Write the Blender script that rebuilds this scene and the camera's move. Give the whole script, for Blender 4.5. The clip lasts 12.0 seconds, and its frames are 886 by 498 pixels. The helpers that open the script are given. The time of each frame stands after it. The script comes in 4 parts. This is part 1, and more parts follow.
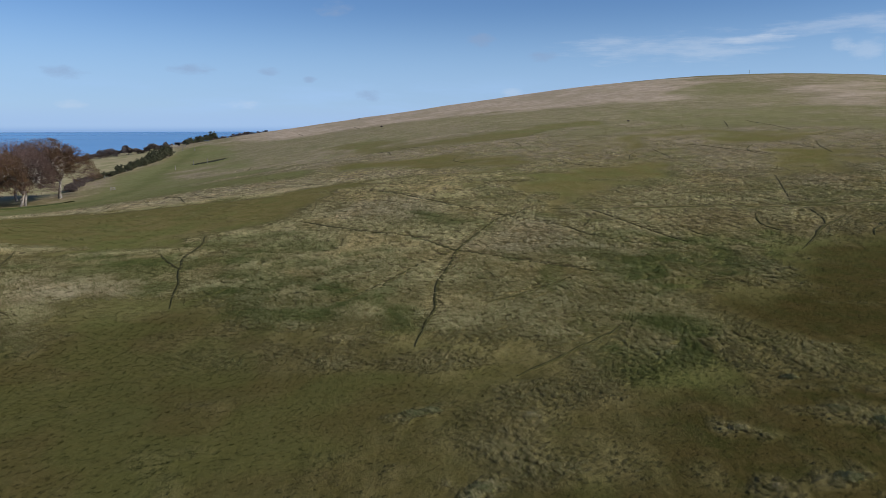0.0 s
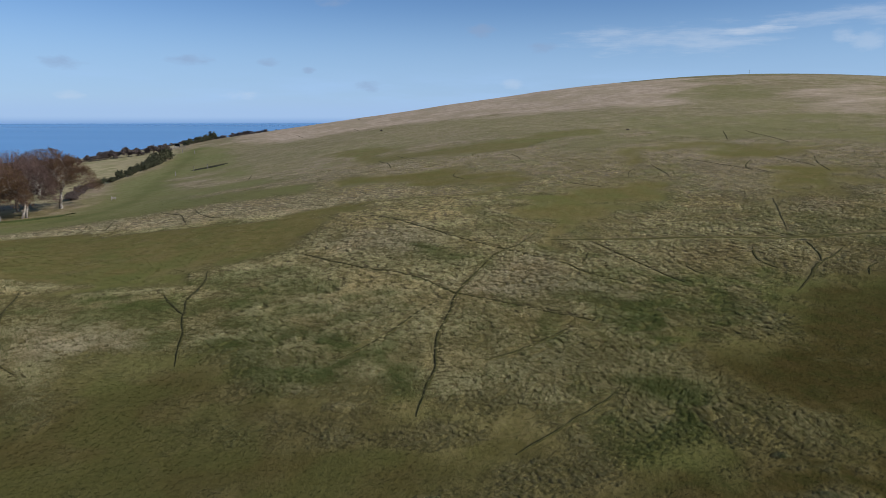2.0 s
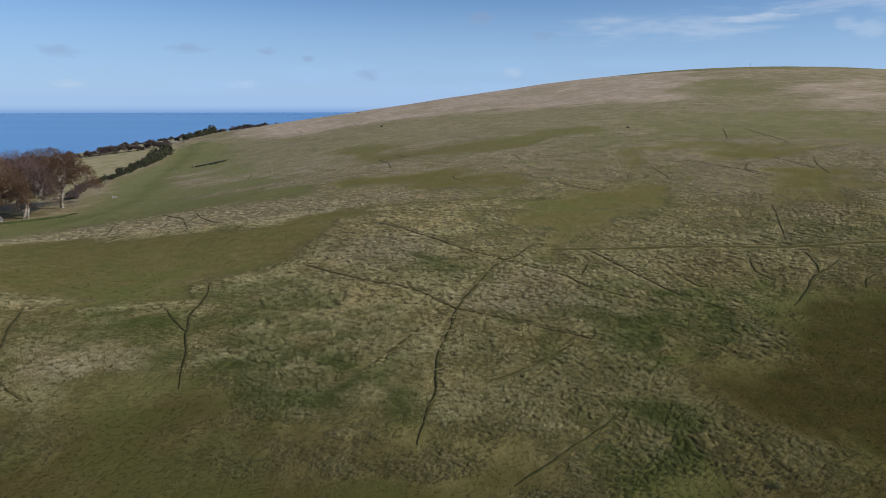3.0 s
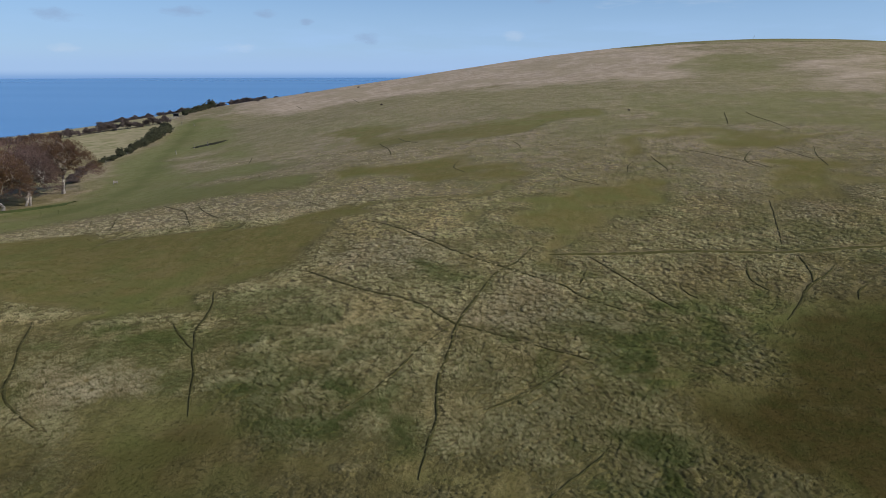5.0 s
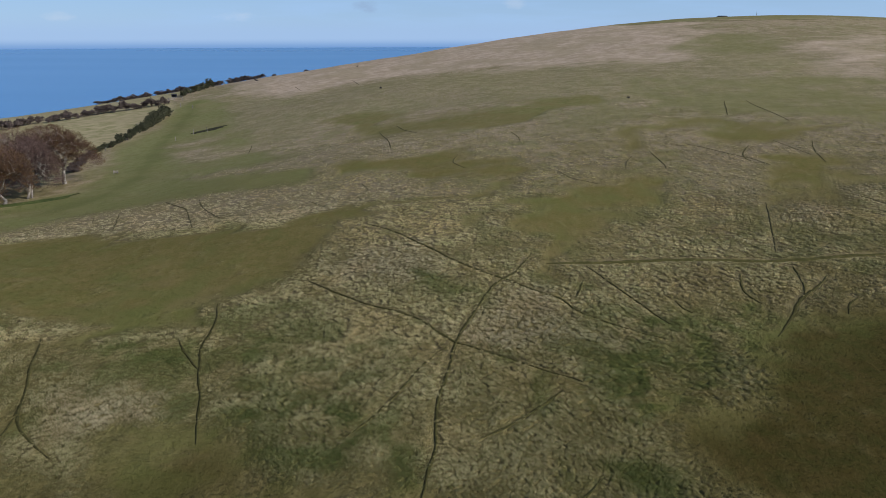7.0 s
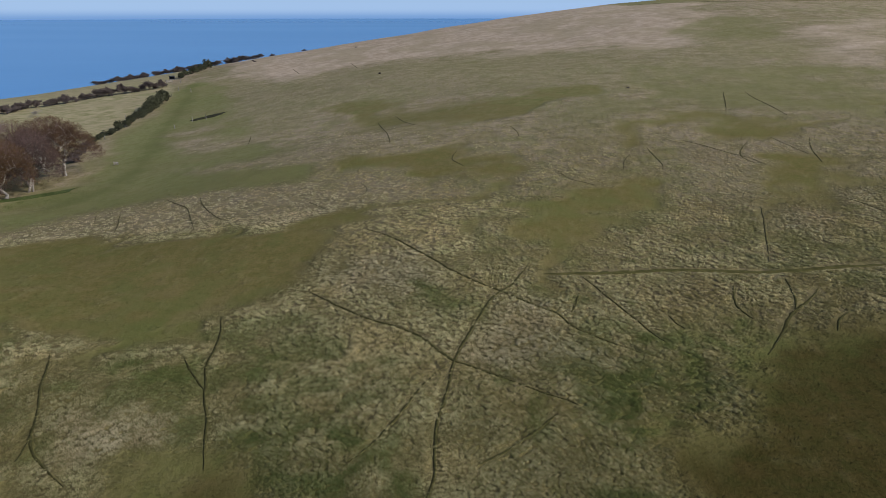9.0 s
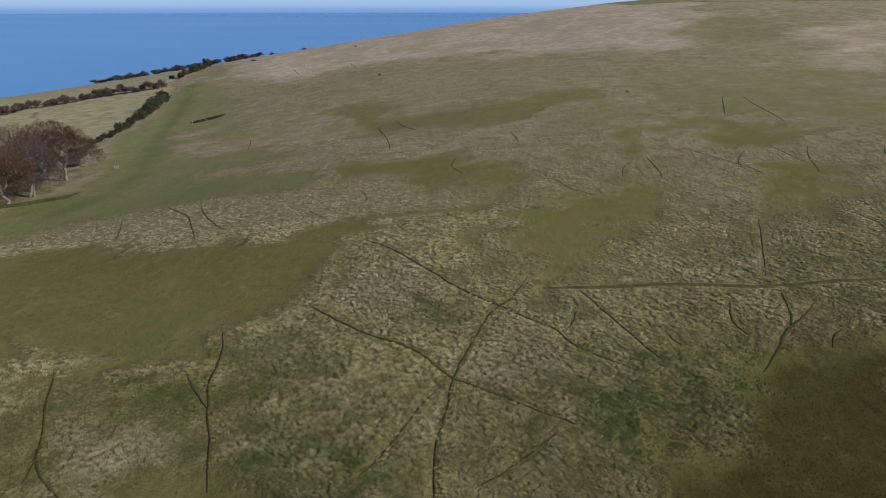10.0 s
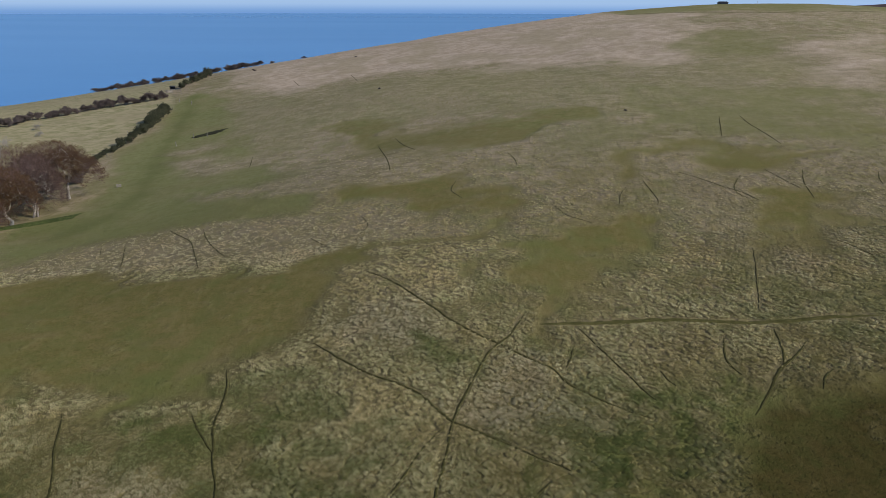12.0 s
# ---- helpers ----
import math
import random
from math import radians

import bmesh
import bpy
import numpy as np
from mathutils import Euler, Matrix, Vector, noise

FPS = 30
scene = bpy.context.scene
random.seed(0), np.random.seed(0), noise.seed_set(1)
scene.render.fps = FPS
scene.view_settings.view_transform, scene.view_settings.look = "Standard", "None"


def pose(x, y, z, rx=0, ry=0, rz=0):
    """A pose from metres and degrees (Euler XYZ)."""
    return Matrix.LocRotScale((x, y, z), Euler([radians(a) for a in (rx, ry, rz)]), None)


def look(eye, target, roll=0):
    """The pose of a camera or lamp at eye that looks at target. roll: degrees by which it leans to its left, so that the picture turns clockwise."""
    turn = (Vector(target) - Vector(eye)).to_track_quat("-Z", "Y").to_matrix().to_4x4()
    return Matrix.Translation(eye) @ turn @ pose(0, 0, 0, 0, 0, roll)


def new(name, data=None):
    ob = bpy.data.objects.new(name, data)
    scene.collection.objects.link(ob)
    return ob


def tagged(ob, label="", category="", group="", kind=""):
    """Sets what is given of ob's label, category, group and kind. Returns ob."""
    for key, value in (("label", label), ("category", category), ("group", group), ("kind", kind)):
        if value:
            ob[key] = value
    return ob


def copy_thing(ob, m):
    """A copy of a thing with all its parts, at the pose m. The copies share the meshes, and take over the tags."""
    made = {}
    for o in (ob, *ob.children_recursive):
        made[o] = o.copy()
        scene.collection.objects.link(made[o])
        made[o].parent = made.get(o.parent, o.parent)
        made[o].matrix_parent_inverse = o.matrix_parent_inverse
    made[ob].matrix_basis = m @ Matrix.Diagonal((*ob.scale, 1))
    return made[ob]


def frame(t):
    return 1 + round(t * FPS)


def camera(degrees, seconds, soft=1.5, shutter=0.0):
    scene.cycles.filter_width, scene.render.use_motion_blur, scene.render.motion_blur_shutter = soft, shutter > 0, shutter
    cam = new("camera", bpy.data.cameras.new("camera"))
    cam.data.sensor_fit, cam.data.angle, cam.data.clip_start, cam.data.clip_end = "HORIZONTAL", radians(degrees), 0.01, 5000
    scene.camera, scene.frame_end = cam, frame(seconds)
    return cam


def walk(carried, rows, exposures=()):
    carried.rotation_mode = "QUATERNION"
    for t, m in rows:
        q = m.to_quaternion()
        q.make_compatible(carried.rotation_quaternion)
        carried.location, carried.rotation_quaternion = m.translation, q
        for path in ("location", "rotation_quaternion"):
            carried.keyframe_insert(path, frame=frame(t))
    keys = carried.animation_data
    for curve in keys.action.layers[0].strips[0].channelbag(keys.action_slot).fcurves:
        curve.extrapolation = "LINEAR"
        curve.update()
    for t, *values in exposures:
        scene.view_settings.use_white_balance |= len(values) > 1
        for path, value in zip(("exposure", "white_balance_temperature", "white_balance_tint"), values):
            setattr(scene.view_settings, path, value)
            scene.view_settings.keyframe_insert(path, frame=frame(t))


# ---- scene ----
cam = camera(65.4, 12.0, soft=0.6)
METRES, EYE, TILT, LEAN, TURN = 28.0, 12.0, -10.1, 0.0, 0.0
EXPOSURE = -0.25
ROWS = [
    (0.0, 0.0, 0.0, 0.0, 0.0, 0.0, -0.0),
    (0.5, -0.0011, -0.0068, 0.0392, -0.01, -0.36, -0.02),
    (1.0, -0.0017, -0.0128, 0.078, -0.03, -0.54, -0.05),
    (1.5, -0.0024, -0.0181, 0.1177, -0.04, -0.56, -0.07),
    (2.0, -0.0027, -0.0253, 0.1585, -0.05, -0.71, -0.07),
    (2.5, -0.0031, -0.0328, 0.2002, -0.04, -1.15, -0.04),
    (3.0, -0.0033, -0.0411, 0.2418, -0.04, -1.61, -0.03),
    (5.0, -0.0022, -0.0709, 0.4038, -0.0, -4.42, 0.01),
    (5.5, -0.0016, -0.0776, 0.4448, -0.01, -5.08, 0.03),
    (6.0, -0.0, -0.0835, 0.4854, -0.01, -5.66, 0.06),
    (6.5, 0.002, -0.0912, 0.5249, -0.01, -6.24, 0.07),
    (7.0, 0.0017, -0.0997, 0.5663, -0.01, -6.83, 0.1),
    (9.0, 0.0024, -0.1252, 0.7304, -0.08, -9.05, 0.03),
    (9.5, 0.002, -0.1322, 0.774, -0.09, -9.45, -0.01),
    (10.0, 0.001, -0.1384, 0.8179, -0.12, -9.5, -0.04),
    (10.5, -0.0001, -0.1437, 0.8598, -0.13, -9.49, -0.07),
    (11.0, -0.0011, -0.1512, 0.9012, -0.14, -9.5, -0.08),
    (11.5, -0.0008, -0.1592, 0.9426, -0.15, -9.49, -0.11),
    (12.0, -0.0002, -0.1666, 0.9856, -0.16, -9.51, -0.13),
]
walk(cam, [(t, pose(0, 0, EYE, TILT, LEAN, TURN) @ pose(METRES * x, METRES * y, METRES * z, 90 + pitch, roll, yaw)) for t, x, y, z, yaw, pitch, roll in ROWS],
     exposures=[(0.0, EXPOSURE), (12.0, EXPOSURE)])

# ---- world and sun ----
SUN_AZIMUTH, SUN_HEIGHT = radians(110), radians(33)
SUN_WAY = Vector((math.cos(SUN_HEIGHT) * math.sin(SUN_AZIMUTH), math.cos(SUN_HEIGHT) * math.cos(SUN_AZIMUTH), math.sin(SUN_HEIGHT)))


SKY_TINT, PALE, HAZE, OFFING = (0.74, 0.97, 1.34), (4.9, 7.5, 11.7), (5.0, 7.4, 11.4), (2.35, 4.65, 9.1)
# small clouds low over the sea and thin streaks over the hill: bearing, height, half width and half height in degrees
CLOUDS = [
    ("grey", -28.1, 3.8, 2.1, 0.38), ("grey", -19.4, 4.3, 1.9, 0.42), ("grey", -13.6, 4.2, 0.9, 0.28), ("grey", -10.7, 3.6, 0.6, 0.23),
    ("grey", -5.9, 2.4, 1.2, 0.33), ("grey", 3.0, 6.7, 1.2, 0.42), ("grey", -8.6, 9.0, 1.6, 0.56), ("grey", 8.2, 5.4, 1.3, 0.42),
    ("white", -15.6, 1.6, 1.9, 0.33), ("white", -27.7, 1.6, 1.2, 0.28), ("white", 5.5, 2.6, 1.0, 0.33), ("streak", 17.4, 5.9, 8.9, 1.22),
    ("streak", 23.7, 6.2, 3.3, 0.33), ("white", 29.2, 5.8, 0.8, 0.56), ("white", 30.9, 5.3, 1.4, 0.66), ("streak", 29.4, 6.9, 6.1, 0.75),
]


def links(tree, *pairs):
    for a, b in pairs:
        tree.links.new(a, b)


def maths(tree, op, a, b=None, clamp=False):
    n = tree.nodes.new("ShaderNodeMath")
    n.operation, n.use_clamp = op, clamp
    for i, v in enumerate((a, b)):
        if v is None:
            continue
        if isinstance(v, (int, float)):
            n.inputs[i].default_value = v
        else:
            tree.links.new(v, n.inputs[i])
    return n.outputs[0]


def ramp(tree, value, lo, hi, out_lo=0.0, out_hi=1.0):
    n = tree.nodes.new("ShaderNodeMapRange")
    n.interpolation_type = "SMOOTHSTEP"
    for i, v in enumerate((lo, hi, out_lo, out_hi)):
        n.inputs[i + 1].default_value = v
    tree.links.new(value, n.inputs[0])
    return n.outputs[0]


def mix(tree, fac, a, b, blend="MIX"):
    n = tree.nodes.new("ShaderNodeMix")
    n.data_type, n.blend_type = "RGBA", blend
    for sock, v in ((n.inputs[0], fac), (n.inputs[6], a), (n.inputs[7], b)):
        if isinstance(v, (int, float)):
            sock.default_value = v
        elif isinstance(v, tuple):
            sock.default_value = (*v, 1)
        else:
            tree.links.new(v, sock)
    return n.outputs[2]


def grain(tree, vector, scale, detail=3.0, rough=0.55, stretch=None, turn=0.0, shift=None):
    """A noise of about 1 / scale metres, drawn out along one way where stretch is given."""
    if stretch or shift:
        m = tree.nodes.new("ShaderNodeMapping")
        m.inputs["Scale"].default_value = stretch or (1, 1, 1)
        m.inputs["Rotation"].default_value = (0, 0, turn)
        m.inputs["Location"].default_value = shift or (0, 0, 0)
        tree.links.new(vector, m.inputs["Vector"])
        vector = m.outputs[0]
    n = tree.nodes.new("ShaderNodeTexNoise")
    n.inputs["Scale"].default_value, n.inputs["Detail"].default_value, n.inputs["Roughness"].default_value = scale, detail, rough
    tree.links.new(vector, n.inputs["Vector"])
    return n.outputs["Fac"]


def make_world():
    world = bpy.data.worlds.new("sky")
    scene.world = world
    world.use_nodes = True
    t = world.node_tree
    back = t.nodes["Background"]
    sky = t.nodes.new("ShaderNodeTexSky")
    sky.sky_type, sky.sun_disc = "NISHITA", False
    sky.sun_elevation, sky.sun_rotation = SUN_HEIGHT, SUN_AZIMUTH
    sky.altitude, sky.air_density, sky.dust_density, sky.ozone_density = 250, 1.0, 0.0, 2.5
    where = t.nodes.new("ShaderNodeTexCoord").outputs["Generated"]
    part = t.nodes.new("ShaderNodeSeparateXYZ")
    t.links.new(where, part.inputs[0])
    up = part.outputs["Z"]
    far = maths(t, "ARCTAN2", part.outputs["X"], part.outputs["Y"])
    rise = maths(t, "ARCSINE", up)
    fray = grain(t, where, 26.0, 5, 0.62, stretch=(1.0, 1.0, 2.5))
    wisp = grain(t, where, 11.0, 6, 0.65, stretch=(1.0, 1.0, 7.0), shift=(0.35, 0.1, 0.2))
    c = mix(t, 1.0, sky.outputs[0], SKY_TINT, "MULTIPLY")
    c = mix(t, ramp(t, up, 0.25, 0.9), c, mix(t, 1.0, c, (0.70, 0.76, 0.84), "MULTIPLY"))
    c = mix(t, ramp(t, up, 0.17, 0.03, 0.0, 0.70), c, PALE)
    c = mix(t, ramp(t, up, 0.034, 0.004, 0.0, 0.80), c, HAZE)
    c = mix(t, ramp(t, up, 0.002, -0.0135), c, OFFING)
    bank = maths(t, "MULTIPLY", ramp(t, grain(t, where, 5.0, 5, 0.55, stretch=(1.0, 1.0, 7.0)), 0.40, 0.66), maths(t, "MULTIPLY", ramp(t, up, 0.075, 0.040), ramp(t, up, 0.008, 0.028)))
    c = mix(t, maths(t, "MULTIPLY", bank, 0.40), c, tuple(1.08 * v for v in PALE))
    for sort, a, e, wide, high in CLOUDS:
        u = maths(t, "MULTIPLY", maths(t, "SUBTRACT", far, radians(a)), 1 / radians(wide * 1.25))
        v = maths(t, "MULTIPLY", maths(t, "SUBTRACT", rise, radians(e)), 1 / radians(high * 1.6))
        d = maths(t, "ADD", maths(t, "MULTIPLY", u, u), maths(t, "MULTIPLY", v, v))
        body = maths(t, "SUBTRACT", maths(t, "MULTIPLY", maths(t, "SUBTRACT", fray if sort != "streak" else wisp, 0.18), 2.6 if sort != "streak" else 2.2), d)
        share = ramp(t, body, 0.10, 1.15) if sort != "streak" else ramp(t, body, 0.15, 1.0)
        c = mix(t, maths(t, "MULTIPLY", share, {"grey": 0.50, "white": 0.26, "streak": 0.34}[sort]), c, (3.7, 5.0, 7.6) if sort == "grey" else (8.8, 9.8, 11.4))
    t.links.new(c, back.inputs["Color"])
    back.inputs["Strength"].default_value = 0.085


make_world()
sun = new("sun", bpy.data.lights.new("sun", "SUN"))
sun.data.energy, sun.data.angle, sun.data.color = 5.0, radians(0.53), (1.0, 0.94, 0.84)
sun.matrix_world = look(SUN_WAY * 500, (0, 0, 0))


# ---- the lie of the land ----
# control heights of a smooth sheet, fitted to the camera's view: one row for each step outward, one column for each
# step across the fan of that view
LIE = np.array([
    (-7.2, -5.4, -3.6, -1.8, -0.3, 0.7, 0.7, -0.2, -1.8),
    (-0.2, -0.5, -0.6, -0.6, -0.7, -0.6, -0.5, -0.5, -0.5),
    (6.6, 4.3, 2.3, 0.7, -0.9, -2.0, -2.1, -0.8, 1.2),
    (12.6, 7.7, 3.8, 1.2, -0.7, -2.5, -3.2, -0.1, 4.2),
    (16.5, 9.3, 2.8, -0.3, 0.3, -0.3, -2.0, 3.2, 8.4),
    (16.2, 8.2, 3.3, 0.1, 3.0, 0.9, 6.0, 9.5, 12.6),
    (9.0, 2.4, -13.6, 0.3, 11.3, 9.9, 10.5, 12.8, 16.0),
    (-11.5, 2.0, -1.3, -1.2, 7.4, 20.4, 27.5, 23.1, 17.2),
    (-42.1, -36.1, -10.2, 20.4, 34.3, 51.0, 52.8, 35.6, 14.8),
    (-62.7, -72.9, -83.5, -85.9, -10.1, 17.6, 5.6, 6.5, 8.2),
    (-78.0, -97.9, -122.1, -142.9, -123.1, -85.3, -56.6, -28.8, 0.4),
])
# gentle swells of the slope: x, y, half widths, rise
SWELLS = [(-20, 242, 52, 34, 3.11), (74, 230, 48, 30, 1.05), (26, 198, 38, 26, 0.55), (3, 126, 32, 20, -1.44), (-15, 172, 34, 18, -0.85), (64, 157, 26, 16, 0.45), (25, 60, 18, 14, 0.03), (-10, 50, 18, 12, 0.04), (110, 245, 40, 30, -0.72)]
NEAR, FAR, SPAN = math.log(25), math.log(760), 0.75


def spline(s, n):
    """For each place s (0 to 1) along n controls: the first of its four controls, and their weights."""
    s = np.clip(s, 0, 1) * (n - 3)
    i = np.minimum(s.astype(int), n - 4)
    f = s - i
    return i, ((1 - f) ** 3 / 6, (3 * f ** 3 - 6 * f * f + 4) / 6, (-3 * f ** 3 + 3 * f * f + 3 * f + 1) / 6, f ** 3 / 6)


def lattice(x, y, seed):
    n = np.sin(x * 127.1 + y * 311.7 + seed * 74.7) * 43758.5453
    return n - np.floor(n)


def rough(x, y, size, seed=0):
    """A smooth noise, 0 to 1, with bumps about size metres apart."""
    x, y = x / size, y / size
    i, j = np.floor(x), np.floor(y)
    f, g = x - i, y - j
    f, g = f * f * (3 - 2 * f), g * g * (3 - 2 * g)
    a, b = lattice(i, j, seed), lattice(i + 1, j, seed)
    c, d = lattice(i, j + 1, seed), lattice(i + 1, j + 1, seed)
    return (a + (b - a) * f) * (1 - g) + (c + (d - c) * f) * g


def height(x, y):
    x, y = np.asarray(x, float), np.asarray(y, float)
    out = np.maximum(y + 60, 25)
    i, a = spline((x / out + SPAN) / (2 * SPAN), LIE.shape[1])
    j, b = spline((np.log(out) - NEAR) / (FAR - NEAR), LIE.shape[0])
    z = sum(b[m] * a[n] * LIE[j + m, i + n] for m in range(4) for n in range(4))
    z = z - 0.12 * np.clip(y - 640, 0, None)
    for a, b, wide, deep, rise in SWELLS:
        z = z + rise * np.exp(-((x - a) / wide) ** 2 - ((y - b) / deep) ** 2)
    fade = np.clip(1.2 - np.abs(x) / 400, 0, 1)
    z = z + fade * (0.16 * (rough(x, y, 5.5, 1) - 0.5) + 0.45 * (rough(x, y, 19, 2) - 0.5))
    return z


def on_land(x, y, dz=0.0):
    return Vector((x, y, float(height(x, y)) + dz))


# ---- cover: close-grazed lawns, dark brown turf, lush tufts, bleached straw, the pale brow, green slopes, enclosed fields
LAWNS = []
DARK_TURF = []
LUSH = []
BLEACHED = []
BROW = []
GREEN = []
LAWNS.append([(-75, 58), (-100, 100), (-68.3, 100.3), (-60.4, 101.9), (-51.7, 102.5), (-41.1, 98.4), (-37.2, 98.2), (-33.1, 100.4), (-28.8, 97.4), (-23.1, 94.6), (-18.7, 98), (-15.5, 99.6), (-10.6, 102.7), (-5.3, 100.8), (0.8, 101.7), (4.5, 108.2), (8.4, 118.7), (10.7, 116.8), (8.3, 109.7), (4.3, 102.6), (-1.8, 98.5), (-8.4, 96.3), (-12.6, 93.1), (-14.7, 89.5), (-14.9, 84.2), (-15.4, 78.1), (-16.9, 72), (-21.2, 70.7), (-24.7, 69.5), (-28.3, 63.9), (-32.3, 65.1), (-37.3, 64.3), (-39.2, 62.4), (-44.2, 61.1)])
LAWNS.append([(10.8, 82.1), (12.2, 81.7), (16.7, 82.8), (21, 86.3), (25.7, 93.2), (30.8, 100.1), (34.7, 106.2), (36.5, 112.6), (33.7, 114.7), (26.2, 111.3), (21.7, 107.1), (15.2, 99.3), (11.1, 92.9), (8.2, 90.6), (6.5, 85.4), (7, 79.8), (7.6, 74.7), (10, 78.5)])
LAWNS.append([(-36, 198), (-27, 209), (-13, 205), (-9, 185), (3, 192), (19, 196), (44, 195), (40, 178), (24, 167), (10, 162), (1, 157), (-11, 163), (-14, 173), (-26, 179)])
LAWNS.append([(-31, 132), (-21, 137), (-12, 138), (-5, 140), (-2, 134), (-4, 123), (-8, 117), (-14, 121), (-23, 122), (-29, 124)])
LAWNS.append([(34, 146), (40, 154), (49, 158), (60, 158), (69, 153), (76, 150), (78, 143), (86, 142), (80, 134), (73, 135), (63, 133), (57, 135), (56, 146), (51, 148), (45, 146), (41, 136), (36, 129), (33, 128), (34, 137)])
LAWNS.append([(50.4, 118), (57, 119.6), (61.7, 119.1), (67.2, 118.1), (67.1, 110.7), (63.4, 105.4), (58.8, 100), (55, 100.8), (54.3, 104.8), (50.9, 102.7), (46.4, 94.5), (45.2, 94.6), (48.3, 105.3), (48, 111.7)])
LAWNS.append([(91, 163), (107, 168), (100, 157), (90, 158)])
LAWNS.append([(-1, 123), (5, 130), (11, 131), (13, 127), (7.9, 118.8), (4.7, 113.2), (-0.1, 116.6)])
DARK_TURF.append([(-24.4, 36.5), (-21.8, 38.7), (-20.1, 43.8), (-16.3, 41.5), (-11.8, 40.3), (-8.5, 37.8), (-5.6, 35.7), (-1.9, 36.1), (0.2, 33), (1.1, 30.5), (2.8, 30), (5.4, 30.8), (7.9, 31), (9.7, 30.4), (12.3, 31.9), (14.8, 35.5), (45, 20), (40, -10), (0, -30), (-80, 0), (-60, 30)])
DARK_TURF.append([(17.3, 43.8), (19.7, 48.4), (22.1, 51.4), (25.6, 54.8), (29.3, 58.1), (33.8, 61), (37.8, 62.2), (41.4, 62.5), (45.2, 62.4), (80, 64), (80, 0), (20, 10)])
DARK_TURF.append([(2, 27), (8, 29), (14, 34), (24, 44), (45, 40), (45, -10), (0, -20)])
LUSH.append([(-7.5, 47.1), (-3.9, 46.9), (-3.1, 41.6), (-3.5, 37.3), (-5.8, 37.3), (-7.3, 42.6)])
LUSH.append([(10.3, 40.1), (15.3, 42.4), (16.1, 38.6), (13.4, 32.1), (9.2, 30.6), (8.2, 34.8)])
LUSH.append([(19.2, 57.2), (24.4, 58.2), (24.5, 53.9), (20.4, 50.6), (17.7, 51.4)])
LUSH.append([(-2.2, 74.9), (1.2, 72.2), (4.2, 67.3), (2.9, 65.1), (-0.1, 68.3), (-2.3, 71.1)])
LUSH.append([(-8, 59.1), (-5.1, 60.2), (-4.1, 58.1), (-7, 57.1)])
LUSH.append([(24.7, 64.3), (31.3, 66.2), (31.1, 61.2), (25.3, 60.9)])
LUSH.append([(-31.4, 58.9), (-26.7, 62.9), (-22.6, 56.2), (-21.1, 48.3), (-27.2, 52)])
LUSH.append([(-20.2, 63.6), (-15.3, 61.7), (-14.7, 52.5), (-19.1, 56)])
LUSH.append([(-17.6, 48.1), (-12.6, 53.4), (-6.3, 48.3), (-6.1, 40.3), (-13, 39.3), (-15.3, 43.4)])
LUSH.append([(-90, 135), (-87, 142), (-78, 145), (-72, 139), (-75, 133), (-84, 126)])
LUSH.append([(14.4, 57.1), (21.4, 63.2), (33.1, 63.2), (40.8, 61.3), (44.1, 60.5), (29.9, 55.7), (22.3, 49.1), (14.3, 45.6), (12.3, 48.9)])
BLEACHED.append([(5.5, 68.4), (11.3, 70.3), (13.8, 66.2), (12.2, 59.8), (5.4, 58), (2.7, 58.9)])
BLEACHED.append([(-9.8, 85.4), (-3.8, 86.1), (0.6, 74.7), (-3.9, 71.3), (-12.6, 73.7), (-13.2, 82.5)])
BLEACHED.append([(-32.8, 50.2), (-28.8, 52), (-21.7, 49.8), (-21, 44.1), (-28.7, 44)])
BLEACHED.append([(47, 143), (60, 139), (71, 125), (79, 121), (62.4, 91.9), (60.7, 98.7), (48.4, 90.2), (41.4, 103.6), (37.5, 111.2)])
BLEACHED.append([(-73.4, 108.6), (-67.8, 115.6), (-61, 122), (-50, 123), (-37, 122), (-23, 121), (-6.1, 118), (-2.9, 108.9), (-12.5, 103.2), (-18.9, 99.3), (-25.2, 96.8), (-34.1, 101), (-37.6, 99.6), (-52.4, 104.1), (-61.3, 103.6), (-69.3, 102)])
BLEACHED.append([(-70, 174), (-74, 189), (-58, 185), (-52, 184), (-42, 184), (-37, 180), (-40, 171), (-48, 170), (-60, 171)])
BLEACHED.append([(-56, 149), (-45, 150), (-35, 151), (-28, 153), (-18, 156), (-11, 152), (-11, 140), (-21, 138), (-30, 138), (-42, 140)])
BLEACHED.append([(-79, 199), (-75, 204), (-66, 207), (-58, 197), (-71, 195)])
BLEACHED.append([(-23, 177), (-17, 179), (-3, 186), (3, 186), (0, 157), (-7, 142), (-11, 140), (-16, 138), (-26, 141), (-27, 165)])
BROW.append([(-97, 349), (-110, 400), (-65, 440), (-30, 450), (6, 455), (52, 450), (86, 440), (125, 375), (97, 276), (78, 237), (57, 258), (35, 263), (4, 283), (-23, 289), (-41, 281), (-56, 266), (-83, 295)])
BROW.append([(112, 201), (141, 261), (173, 282), (117, 186)])
GREEN.append([(-80, 286), (-54, 258), (-40, 276), (-23, 282), (4, 277), (34, 258), (55, 252), (76, 230), (91, 242), (111, 259), (127, 248), (119, 225), (103, 202), (87, 198), (76, 183), (59, 183), (40, 177), (34, 194), (19, 200), (3, 198), (-10, 199), (-31, 211), (-34, 187), (-39, 184), (-55, 192), (-65, 208), (-81, 231), (-99, 274), (-94, 293)])
GREEN.append([(91, 279), (111, 297), (127, 292), (131, 263), (103, 252), (88, 254)])
